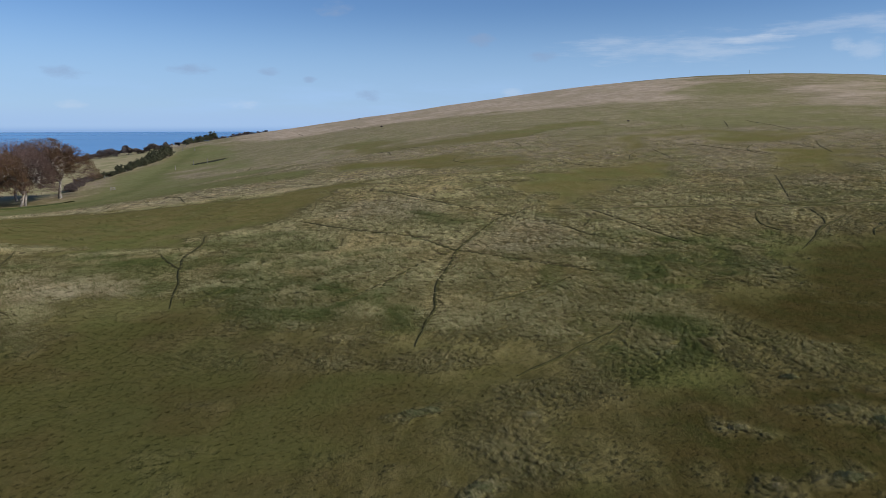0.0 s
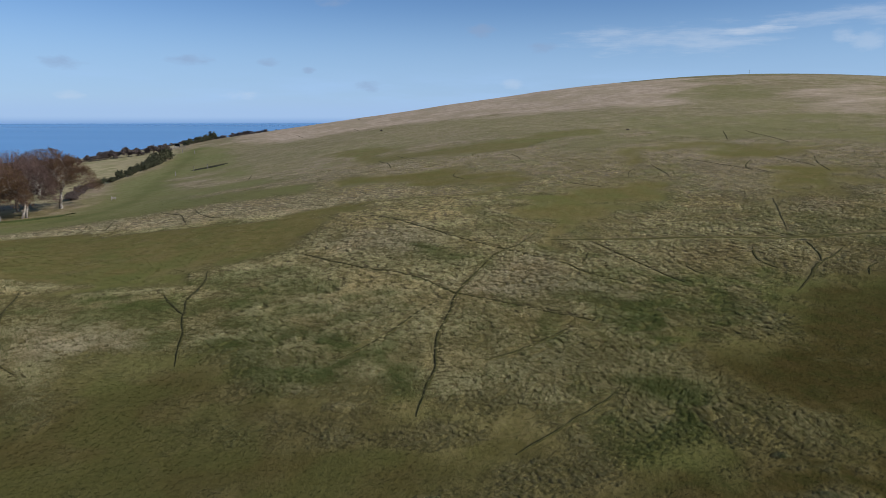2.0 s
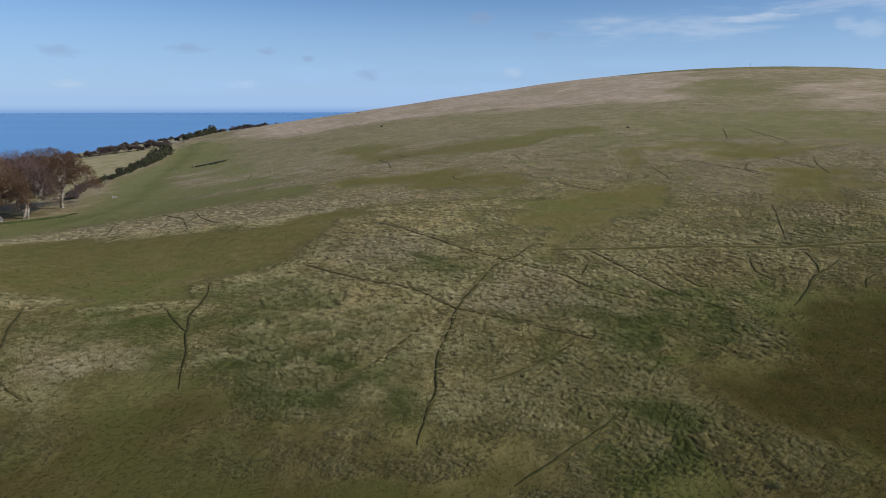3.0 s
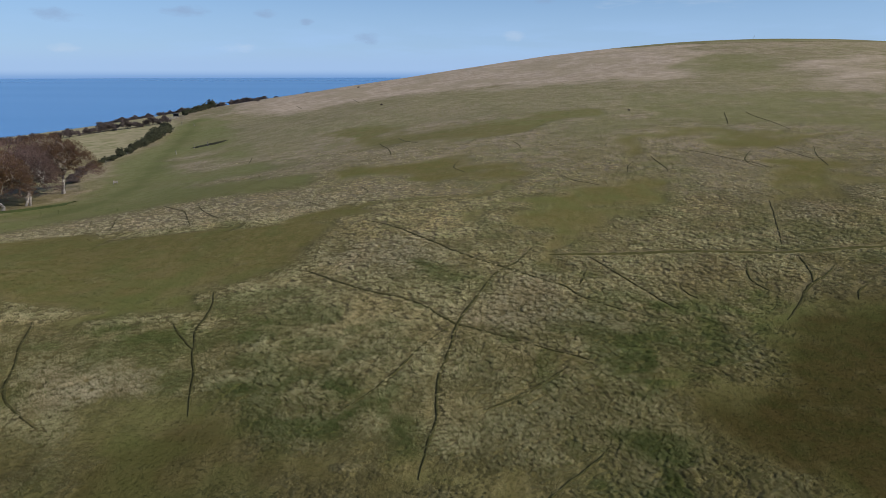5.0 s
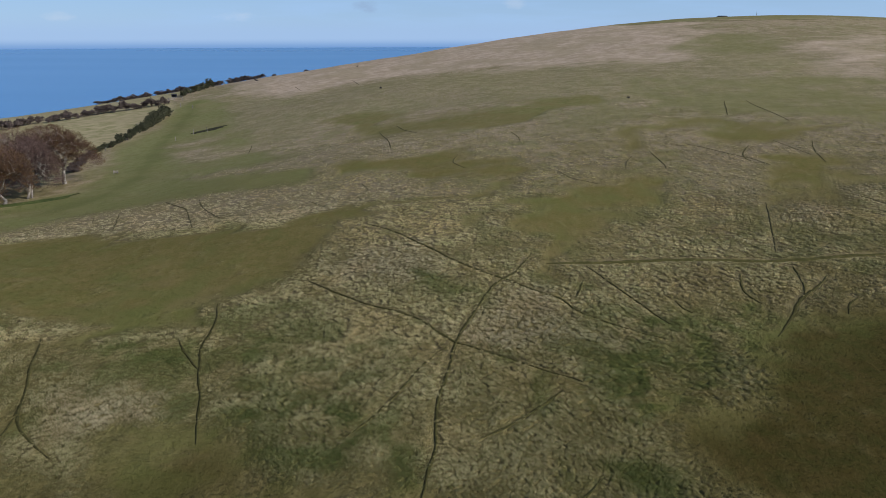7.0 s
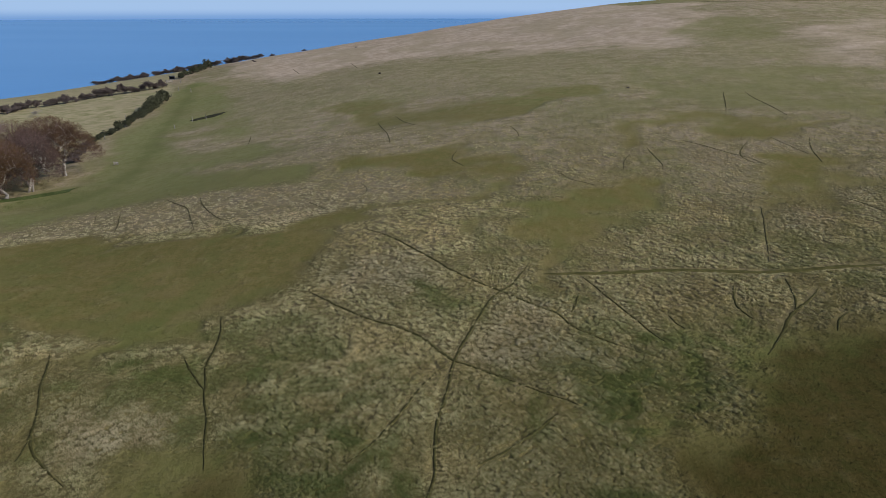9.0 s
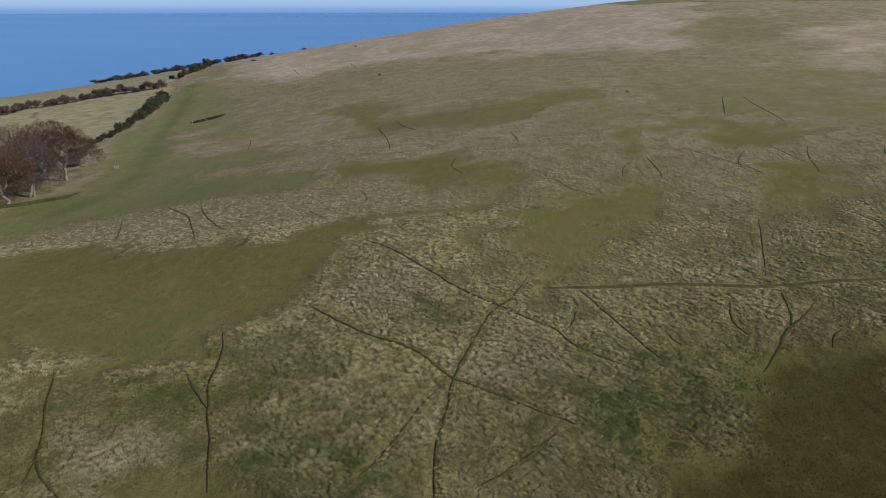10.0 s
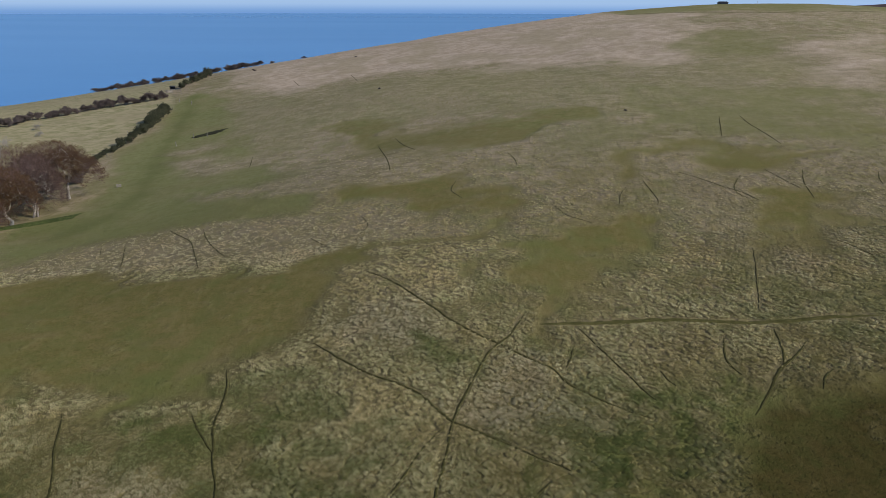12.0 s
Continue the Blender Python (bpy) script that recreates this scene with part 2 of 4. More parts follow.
GREEN.append([(-85, 126), (-85, 144), (-80, 151), (-91, 181), (-96, 196), (-96, 206), (-97, 223), (-97, 241), (-97, 253), (-105, 279), (-104, 297), (-88, 287), (-58, 197), (-26, 141), (-23, 124), (-38, 123), (-51, 124), (-61, 123), (-68.2, 116.4), (-74.4, 110.1)])
GREEN.append([(37, 170), (53, 173), (52, 161), (40, 154), (34, 148), (26, 142), (22, 147), (29, 163)])
GREEN.append([(55, 215), (80, 214), (112, 201), (121, 193), (86, 133), (82, 142), (76, 150), (66, 156), (50, 166)])
GREEN.append([(95, 380), (140, 352), (163, 344), (260, 357), (330, 420), (200, 480), (90, 460)])
LUSH.append([(8.8, 40.6), (16.1, 42.9), (15.1, 33.5), (13.1, 29.4), (10, 29.3), (7.1, 29.9), (7.1, 35)])
FIELDS = [
    [(-94, 150), (-99, 200), (-98, 224), (-100, 250), (-104, 270), (-111, 294), (-120, 310), (-172, 270), (-420, 250), (-420, 120), (-110, 118)],
    [(-123, 313), (-120, 352), (-107, 396), (-186, 382), (-420, 390), (-420, 253), (-172, 272)],
]


def inside(x, y, corners, soft, seed, wander=1.0):
    """1 well inside the patch, 0 outside, with a wandering edge about soft metres wide."""
    share = np.zeros(x.shape)
    reach = soft * (1 + 1.6 * wander)
    cx, cy = zip(*corners)
    near = np.where((x > min(cx) - reach) & (x < max(cx) + reach) & (y > min(cy) - reach) & (y < max(cy) + reach))[0]
    if not len(near):
        return share
    x, y = x[near], y[near]
    x = x + soft * 2.2 * wander * (rough(x, y, 2.5 * soft + 1, seed) - 0.5) + soft * wander * (rough(x, y, 0.8 * soft + 0.5, seed + 7) - 0.5)
    y = y + soft * 2.2 * wander * (rough(x, y, 2.5 * soft + 1, seed + 3) - 0.5) + soft * wander * (rough(x, y, 0.8 * soft + 0.5, seed + 9) - 0.5)
    away = np.full(x.shape, 1e9)
    odd = np.zeros(x.shape, bool)
    for (ax, ay), (bx, by) in zip(corners, corners[1:] + corners[:1]):
        ex, ey = bx - ax, by - ay
        s = np.clip(((x - ax) * ex + (y - ay) * ey) / (ex * ex + ey * ey), 0, 1)
        away = np.minimum(away, (x - ax - s * ex) ** 2 + (y - ay - s * ey) ** 2)
        cross = (ay > y) != (by > y)
        odd ^= cross & (x < ax + (y - ay) / (ey if ey else 1e-9) * ex)
    d = np.sqrt(away) * np.where(odd, 1, -1)
    s = np.clip(0.5 + d / (2 * soft), 0, 1)
    share[near] = s * s * (3 - 2 * s)
    return share


# rough scruffs of tussock left standing in the dark turf: x, y, half width
ROUGHS = [(-1.1, 27.0, 1.4), (16.7, 31.5, 1.6), (19.1, 31.3, 1.6), (17.2, 28.0, 2.0), (18.6, 27.0, 1.6), (14.3, 22.8, 1.8), (1.2, 21.3, 1.2), (3.6, 27.1, 0.9), (11.9, 26.2, 1.2), (11.4, 21.9, 1.1), (-5.8, 36.8, 1.0), (15.1, 40.6, 1.2), (20.5, 36.0, 1.4)]


def spread(x, y, patches, base, slope, seed, wander=1.0):
    """The most of any of the patches, their edges softer with distance."""
    share = np.zeros(x.shape)
    for k, corners in enumerate(patches):
        share = np.maximum(share, inside(x, y, corners, base + slope * corners[0][1], seed + k, wander))
    return share


def cover(x, y):
    """Shares of lawn, lush green, enclosed field, dark brown turf, dry straw and pale brow at each place."""
    lawn = spread(x, y, LAWNS, 1.9, 0.022, 11, 1.6)
    dry = spread(x, y, BLEACHED, 1.6, 0.014, 95)
    brow = spread(x, y, BROW, 9.0, 0.0, 75, 1.2)
    green = np.maximum.reduce([level * inside(x, y, corners, 3.0 + 0.012 * corners[0][1], 81 + k, 1.2) for k, (level, corners) in enumerate(zip((0.48, 0.95, 0.85, 0.75, 1.0, 1.2), GREEN))])
    sward = inside(x, y, GREEN[2], 4.0, 83, 1.2) * (1 - 0.9 * dry)
    dark_turf = np.maximum.reduce([level * inside(x, y, corners, soft, 41 + k, 1.3) for k, (level, soft, corners) in enumerate(zip((0.66, 0.95, 1.0), (3.0, 5.0, 3.0), DARK_TURF))])
    grazed = np.maximum(inside(x, y, DARK_TURF[0], 4.0, 41, 1.5), inside(x, y, DARK_TURF[1], 5.5, 42, 1.3))
    # no lawn is even: tufts stand in it and its edge breaks up
    lawn = np.clip(lawn + 2.2 * lawn * (1 - lawn) * (rough(x, y, 1.7, 69) * 0.6 + rough(x, y, 4.5, 70) * 0.4 - 0.5), 0, 1)
    lawn = np.maximum(lawn, 0.95 * np.clip(grazed + 2.0 * grazed * (1 - grazed) * (rough(x, y, 1.5, 59) - 0.5), 0, 1))
    for a, b, wide in ROUGHS:
        d = np.hypot(x - a, (y - b) * 1.3) / wide
        tuft = np.clip(1.7 - d - 1.6 * rough(x, y, 0.8, 55), 0, 1)
        lawn, dark_turf = lawn * (1 - 0.85 * tuft), dark_turf * (1 - 0.4 * tuft)
    isles = np.clip((rough(x, y, 2.3, 65) * 0.6 + rough(x, y, 0.9, 66) * 0.4 - 0.66) * 6, 0, 1)
    lawn = lawn * (1 - 0.22 * isles)
    green = green * (1 - 0.9 * dry) * np.clip(0.10 + 1.7 * (rough(x, y, 11, 57) * 0.55 + rough(x, y, 3.5, 58) * 0.45), 0, 1)
    lush = spread(x, y, LUSH, 1.6, 0.006, 31, 1.3)
    lush = lush * np.where(y < 90, np.clip(0.35 + 3.0 * (rough(x, y, 2.6, 67) * 0.6 + rough(x, y, 1.1, 68) * 0.4 - 0.38), 0.15, 1), 1)
    lush = np.maximum.reduce([lush, 0.42 * green, 0.85 * sward * np.clip(0.4 + rough(x, y, 8, 56), 0, 1)])
    lawn = np.maximum.reduce([lawn, 0.62 * green, 0.70 * sward])
    field = np.zeros(x.shape)
    for k, corners in enumerate(FIELDS):
        field = np.maximum(field, inside(x, y, corners, 1.0, 51 + k, 0.3))
    # small grazed openings and fresh tufts all over the tussock grass
    bare = (1 - 0.75 * dry) * (1 - brow)
    loose = np.clip((rough(x, y, 9, 61) * 0.6 + rough(x, y, 3.2, 62) * 0.4 - 0.56) * 6, 0, 1)
    lawn = np.maximum(lawn, 0.42 * loose * bare)
    fresh = np.clip((rough(x, y, 14, 63) * 0.40 + rough(x, y, 2.6, 64) * 0.60 - 0.56) * 8, 0, 1)
    lush = np.maximum(lush * (1 - 0.5 * dark_turf), (0.60 - 0.26 * np.clip((y - 60) / 30, 0, 1)) * fresh * (1 - 0.6 * dark_turf) * bare)
    return lawn, lush, field, dark_turf, dry, brow


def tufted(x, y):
    """The share of ground given tall tussocks: all of it near the camera, fading to none far off."""
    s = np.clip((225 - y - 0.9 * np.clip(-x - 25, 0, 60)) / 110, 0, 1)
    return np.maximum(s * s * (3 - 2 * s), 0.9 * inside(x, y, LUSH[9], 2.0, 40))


# ---- tracks trodden through the grass: width and the bends they pass ----
def bends(points, step):
    """A smooth line through the points, in steps of about step metres."""
    p = [Vector(points[0]) * 2 - Vector(points[1])] + [Vector(q) for q in points] + [Vector(points[-1]) * 2 - Vector(points[-2])]
    line = []
    for a, b, c, d in zip(p, p[1:], p[2:], p[3:]):
        n = max(2, int((c - b).length / step))
        for k in range(n):
            s = k / n
            line.append(0.5 * (2 * b + (c - a) * s + (2 * a - 5 * b + 4 * c - d) * s * s + (3 * b - a - 3 * c + d) * s ** 3))
    return line + [p[-2]]


LANE = [(-75, 128), (-71, 138), (-70.6, 147), (-71.4, 160), (-76, 178), (-81.5, 199), (-88.3, 233), (-95.7, 268), (-103, 290)]
TRACK_LINES = []


def track(width, *points):
    TRACK_LINES.append((width, bends(points, 0.35 if points[0][1] < 100 else 1.0)))


track(0.3, (10.9, 80.1), (8.2, 74.1), (5.7, 70.7), (3.9, 66.2), (2.2, 61.4), (1.2, 58), (0.7, 54.5), (-0, 50.5), (-0.5, 47.3), (-0.5, 42.4), (-1, 39.6), (-1.3, 37.4), (-1.5, 35.6))
track(0.36, (-15.2, 74), (-13.7, 72.5), (-11.5, 70.2), (-7.9, 66.7), (-4.8, 64.7), (-2.1, 62.5), (-0.3, 59.9), (1.2, 58), (2.6, 57.1), (4.7, 55.7), (7.1, 54), (9, 52.5), (10.8, 51.5), (11.6, 50.8))
track(0.36, (-10.6, 93.1), (-7.5, 90), (-4.6, 86.2), (-0.8, 80.7), (1.3, 77.5), (4.6, 74), (7, 72), (9.1, 69.9), (11.1, 68.2), (12.4, 67), (13.5, 64.5), (15.5, 62.5), (17.2, 61), (18.8, 59.8), (20.7, 58.6))
track(0.3, (16.7, 76.1), (17.7, 73.5), (18.9, 70.2), (19.9, 67.6), (20.8, 65.1), (21.6, 62.6), (22.1, 61.6))
track(1, (12.2, 76.9), (15, 77.1), (18.5, 77.3), (22, 77.6), (29, 78), (35.6, 77.1), (42.3, 77), (48.2, 77.7), (54, 77.6))
track(0.28, (40.2, 75.2), (39.6, 72.5), (38.9, 70), (37.9, 67.7))
track(0.42, (42.7, 72.4), (40.2, 69.6), (37.8, 67.5), (36.3, 65.9), (35, 63.9), (33.7, 62.2), (31.4, 59.3))
track(0.28, (33.5, 73.5), (32.4, 70.4), (32.1, 68.6), (32.5, 66.9), (32.8, 66.1))
track(0.28, (24.1, 67.1), (24.5, 65.4), (25, 64.3))
track(0.26, (40.1, 63.3), (41.3, 65.3), (42.9, 66.7))
track(0.3, (-24.1, 69.1), (-22.9, 64.7), (-22.5, 61.3), (-22.3, 58.2), (-21.3, 55), (-20.7, 52.8), (-19.5, 49.7), (-18.9, 47.5), (-18.4, 45.6), (-17.7, 43.2))
track(0.26, (-25, 60.1), (-24, 58.3), (-22.4, 55.9), (-21.1, 54.1))
track(0.3, (-38.4, 60.8), (-37.3, 58.2), (-36, 54.8), (-33.8, 50.1), (-32.4, 46.4), (-32.7, 47.1), (-31.3, 45), (-29, 42.8), (-26.9, 41.1))
track(0.28, (-32.4, 46.4), (-32, 44.5), (-31.9, 43.7))
track(0.26, (1, 58), (-0.6, 55.8), (-1.8, 53.7), (-2.5, 52.1), (-3.8, 49), (-5, 46.6), (-6.2, 44.7), (-7, 43.8))
track(0.26, (9.5, 49.4), (7.6, 47.4), (5.2, 45.1), (2.9, 43.4))
track(0.22, (10.4, 38.8), (9, 37.1), (7, 35.1), (5.1, 33.1), (3.6, 31.5))
track(0.3, (47.2, 98.5), (45.2, 92.6), (43, 86.9), (41.8, 83.5), (40.2, 79.6))
track(0.34, (39, 130), (39, 126), (39, 120), (38.2, 117.4))
track(0.36, (58, 131), (55, 126), (54, 122), (54.8, 119.3))
track(0.36, (71, 133), (68, 126), (67, 122), (66.1, 118.3))
track(0.36, (70, 175), (67, 166), (64, 157))
track(0.36, (75, 174), (74, 165), (74, 156), (74, 149))
track(0.3, (47, 134), (50, 130), (53, 125), (55, 122), (56.3, 118))
track(0.34, (-16, 175), (-14, 165), (-12, 154), (-11, 146))
track(0.34, (3, 136), (2, 131), (4, 126))
track(0.3, (20.3, 118.7), (21.5, 113.6), (23.4, 111.3), (25, 109.6))
track(0.3, (15, 152), (16, 147), (16, 143))
track(0.34, (-44, 122), (-41.5, 116.1), (-37.6, 109.1), (-35, 105.3))
track(0.32, (-51, 124), (-46.8, 118.9), (-43.9, 115), (-41.1, 108.5), (-37.7, 100.4))
track(0.3, (-57.1, 118.3), (-54, 110.2), (-52.3, 105.2))
track(0.28, (-61.9, 119.1), (-60.7, 116.2), (-59.5, 113.5))
track(0.34, (-50, 181), (-49, 176), (-48, 170))
track(0.4, (-38, 297), (-36, 291), (-33, 279))
track(0.4, (-63, 301), (-60, 293), (-57, 285))
track(0.26, (35, 127), (33, 123), (31.7, 118.1))
track(0.26, (0.8, 101.7), (2.9, 98.9), (4.9, 97.6))
track(0.26, (-12, 180), (-9, 170), (-6, 163))
track(0.26, (15.6, 72), (14.8, 69.8), (13.8, 67.4))
track(0.28, (60.5, 99.9), (61.7, 97.4), (62.6, 94))
track(0.34, (84, 130), (82, 126), (81, 123))
track(0.24, (64, 134), (65, 128), (66, 123))
track(0.24, (-14.2, 119), (-12.7, 114.5), (-12.9, 111.1), (-13.6, 108.9))
track(0.24, (-18.4, 104.4), (-20.3, 107.5), (-22.2, 110.2))


def off_track(x, y):
    """Metres from the nearest track, less its half width."""
    away = np.full(x.shape, 9.0)
    for w, line in TRACK_LINES:
        pts = np.array([(p.x, p.y) for p in line])
        near = np.where((x > pts[:, 0].min() - 2) & (x < pts[:, 0].max() + 2) & (y > pts[:, 1].min() - 2) & (y < pts[:, 1].max() + 2))[0]
        for k in range(0, len(near), 4000):
            sel = near[k:k + 4000]
            d = np.sqrt(((x[sel, None] - pts[None, :, 0]) ** 2 + (y[sel, None] - pts[None, :, 1]) ** 2).min(1)) - w / 2
            away[sel] = np.minimum(away[sel], d)
    return away


def laned(x, y):
    """How far the green farm lane has been driven over at each place."""
    pts = np.array([(p.x, p.y) for p in bends(LANE, 2.0)])
    share = np.zeros(x.shape)
    near = np.where((x > -120) & (x < -55) & (y > 115) & (y < 305))[0]
    d = np.sqrt(((x[near, None] - pts[None, :, 0]) ** 2 + (y[near, None] - pts[None, :, 1]) ** 2).min(1))
    d = d + 3.0 * (rough(x[near], y[near], 6, 91) - 0.5)
    share[near] = np.exp(-(d / 3.0) ** 2)
    return share


# ---- materials ----
def material(name):
    m = bpy.data.materials.new(name)
    m.use_nodes = True
    t = m.node_tree
    b = t.nodes["Principled BSDF"]
    return m, t, b


def place(t):
    return t.nodes.new("ShaderNodeNewGeometry").outputs["Position"]


def attribute(t, name):
    n = t.nodes.new("ShaderNodeAttribute")
    n.attribute_name = name
    return n.outputs["Fac"]


def relief(t, b, value, depth, strength=1.0):
    n = t.nodes.new("ShaderNodeBump")
    n.inputs["Distance"].default_value, n.inputs["Strength"].default_value = depth, strength
    links(t, (value, n.inputs["Height"]), (n.outputs[0], b.inputs["Normal"]))


def ground_material():
    m, t, b = material("hillside grass")
    p = place(t)
    lawn, lush, field, dark_turf, far_open, lane, dry, brow = (attribute(t, k) for k in ("lawn", "lush", "field", "dark_turf", "open", "lane", "dry", "brow"))
    fine, mid, broad = grain(t, p, 3.0, 6, 0.72), grain(t, p, 0.55, 5, 0.62), grain(t, p, 0.055, 4, 0.55)
    comb = grain(t, p, 1.1, 6, 0.7, stretch=(1.0, 0.30, 1.0), turn=radians(-42))
    far = grain(t, p, 0.30, 8, 0.72, stretch=(0.7, 1.0, 1.0), turn=0.2)
    thatch = mix(t, ramp(t, comb, 0.35, 0.66), (0.058, 0.053, 0.018), (0.270, 0.226, 0.094))
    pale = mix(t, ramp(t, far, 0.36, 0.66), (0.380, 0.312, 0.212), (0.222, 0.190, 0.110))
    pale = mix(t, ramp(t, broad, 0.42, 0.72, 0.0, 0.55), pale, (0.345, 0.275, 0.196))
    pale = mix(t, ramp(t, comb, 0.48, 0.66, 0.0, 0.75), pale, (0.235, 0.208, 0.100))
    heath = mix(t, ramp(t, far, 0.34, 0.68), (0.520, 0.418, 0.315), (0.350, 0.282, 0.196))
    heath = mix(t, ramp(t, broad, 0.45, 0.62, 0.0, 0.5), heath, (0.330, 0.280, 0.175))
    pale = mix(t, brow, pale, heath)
    straw = mix(t, far_open, thatch, pale)
    turf = mix(t, ramp(t, mid, 0.36, 0.66), (0.142, 0.126, 0.042), (0.180, 0.147, 0.058))
    turf = mix(t, ramp(t, fine, 0.44, 0.66, 0.0, 0.8), turf, (0.102, 0.096, 0.031))
    turf = mix(t, ramp(t, comb, 0.52, 0.70, 0.0, 0.5), turf, (0.205, 0.188, 0.080))
    turf = mix(t, ramp(t, broad, 0.48, 0.66, 0.0, 0.5), turf, (0.122, 0.142, 0.042))
    # darker, browner turf tone for the foreground and right-hand patches
    brown_turf = mix(t, ramp(t, mid, 0.36, 0.64), (0.050, 0.041, 0.012), (0.036, 0.038, 0.010))
    brown_turf = mix(t, ramp(t, grain(t, p, 0.45, 6, 0.7), 0.46, 0.62, 0.0, 0.6), brown_turf, (0.068, 0.050, 0.017))
    blade = grain(t, p, 9.0, 4, 0.7, stretch=(1.0, 0.45, 1.0), turn=radians(-42))
    brown_turf = mix(t, ramp(t, blade, 0.50, 0.64, 0.0, 0.55), brown_turf, (0.082, 0.065, 0.024))
    turf = mix(t, ramp(t, blade, 0.52, 0.64, 0.0, 0.45), turf, (0.200, 0.176, 0.076))
    brown_turf = mix(t, ramp(t, fine, 0.48, 0.76, 0.0, 0.7), brown_turf, (0.076, 0.062, 0.019))
    # far turf paler and greyer: haze put into its colour
    turf = mix(t, ramp(t, far_open, 0.65, 1.0), turf, mix(t, ramp(t, mid, 0.30, 0.75), (0.200, 0.177, 0.080), (0.158, 0.146, 0.059)))
    patch = grain(t, p, 0.13, 5, 0.62)
    turf = mix(t, ramp(t, patch, 0.52, 0.70, 0.0, 0.45), turf, (0.118, 0.128, 0.042))
    turf = mix(t, ramp(t, patch, 0.48, 0.32, 0.0, 0.55), turf, (0.182, 0.150, 0.064))
    c = mix(t, lawn, straw, mix(t, dark_turf, turf, brown_turf))
    green = mix(t, ramp(t, fine, 0.35, 0.7), (0.060, 0.078, 0.018), (0.118, 0.130, 0.036))
    # far green paler too, haze and lighter sward in one tone
    green = mix(t, far_open, green, mix(t, ramp(t, mid, 0.30, 0.72), (0.212, 0.236, 0.096), (0.160, 0.186, 0.066)))
    c = mix(t, maths(t, "MULTIPLY", lush, 0.70), c, green)
    sward = mix(t, ramp(t, far, 0.38, 0.64), (0.390, 0.340, 0.205), (0.235, 0.226, 0.112))
    sward = mix(t, ramp(t, broad, 0.4, 0.7, 0.0, 0.6), sward, (0.335, 0.285, 0.175))
    c = mix(t, maths(t, "MULTIPLY", lane, 0.5), c, mix(t, mid, (0.085, 0.104, 0.034), (0.130, 0.142, 0.052)))
    c = mix(t, field, c, sward)
    links(t, (c, b.inputs["Base Color"]))
    b.inputs["Roughness"].default_value, b.inputs["Specular IOR Level"].default_value = 1.0, 0.0
    hump = maths(t, "ADD", maths(t, "ADD", fine, mid), maths(t, "MULTIPLY", comb, maths(t, "SUBTRACT", 1.0, maths(t, "MAXIMUM", lawn, lush), clamp=True)))
    relief(t, b, maths(t, "MULTIPLY", hump, maths(t, "SUBTRACT", 1.0, maths(t, "MULTIPLY", maths(t, "MAXIMUM", lawn, field), 0.72))), 0.22)
    return m


def tuft_material():
    m, t, b = material("tussock blades")
    lawn, lush, dark_turf, dry, shade = (attribute(t, k) for k in ("lawn", "lush", "dark_turf", "dry", "tint"))
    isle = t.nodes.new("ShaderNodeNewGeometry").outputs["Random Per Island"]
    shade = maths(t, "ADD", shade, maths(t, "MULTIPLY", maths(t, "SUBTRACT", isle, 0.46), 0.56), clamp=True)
    straw = mix(t, shade, (0.194, 0.174, 0.062), (0.815, 0.724, 0.390))
    straw = mix(t, ramp(t, isle, 0.32, 0.10, 0.0, 0.7), straw, (0.142, 0.168, 0.046))
    rust = grain(t, place(t), 0.11, 4, 0.6)
    straw = mix(t, ramp(t, rust, 0.45, 0.66, 0.0, 0.6), straw, mix(t, 1.0, straw, (1.03, 0.90, 0.82), "MULTIPLY"))
    straw = mix(t, maths(t, "MULTIPLY", dry, 0.5), straw, mix(t, 1.0, straw, (0.93, 0.89, 1.16), "MULTIPLY"))
    turf = mix(t, shade, (0.080, 0.077, 0.022), (0.250, 0.218, 0.080))
    turf = mix(t, maths(t, "MULTIPLY", dark_turf, 0.85), turf, mix(t, shade, (0.036, 0.030, 0.009), (0.100, 0.078, 0.028)))
    green = mix(t, shade, (0.052, 0.086, 0.016), (0.170, 0.225, 0.056))
    c = mix(t, lawn, straw, turf)
    c = mix(t, maths(t, "MULTIPLY", lush, 0.75), c, green)
    links(t, (c, b.inputs["Base Color"]))
    b.inputs["Roughness"].default_value, b.inputs["Specular IOR Level"].default_value = 0.9, 0.05
    # thin blades let some light through
    thin, both = t.nodes.new("ShaderNodeBsdfTranslucent"), t.nodes.new("ShaderNodeMixShader")
    both.inputs[0].default_value = 0.17
    links(t, (c, thin.inputs["Color"]), (b.outputs[0], both.inputs[1]), (thin.outputs[0], both.inputs[2]), (both.outputs[0], t.nodes["Material Output"].inputs["Surface"]))
    return m


def plain(name, dark, light, scale, rough_=0.9, depth=0.0, gloss=0.05):
    """A rough natural surface between two colours, patchy at two scales."""
    m, t, b = material(name)
    p = place(t)
    fine, broad = grain(t, p, scale, 4, 0.65), grain(t, p, scale * 0.13, 3)
    c = mix(t, ramp(t, fine, 0.32, 0.70), dark, light)
    c = mix(t, ramp(t, broad, 0.4, 0.7, 0.0, 0.45), c, tuple(0.6 * v for v in dark))
    links(t, (c, b.inputs["Base Color"]))
    b.inputs["Roughness"].default_value, b.inputs["Specular IOR Level"].default_value = rough_, gloss
    if depth:
        relief(t, b, fine, depth)
    return m


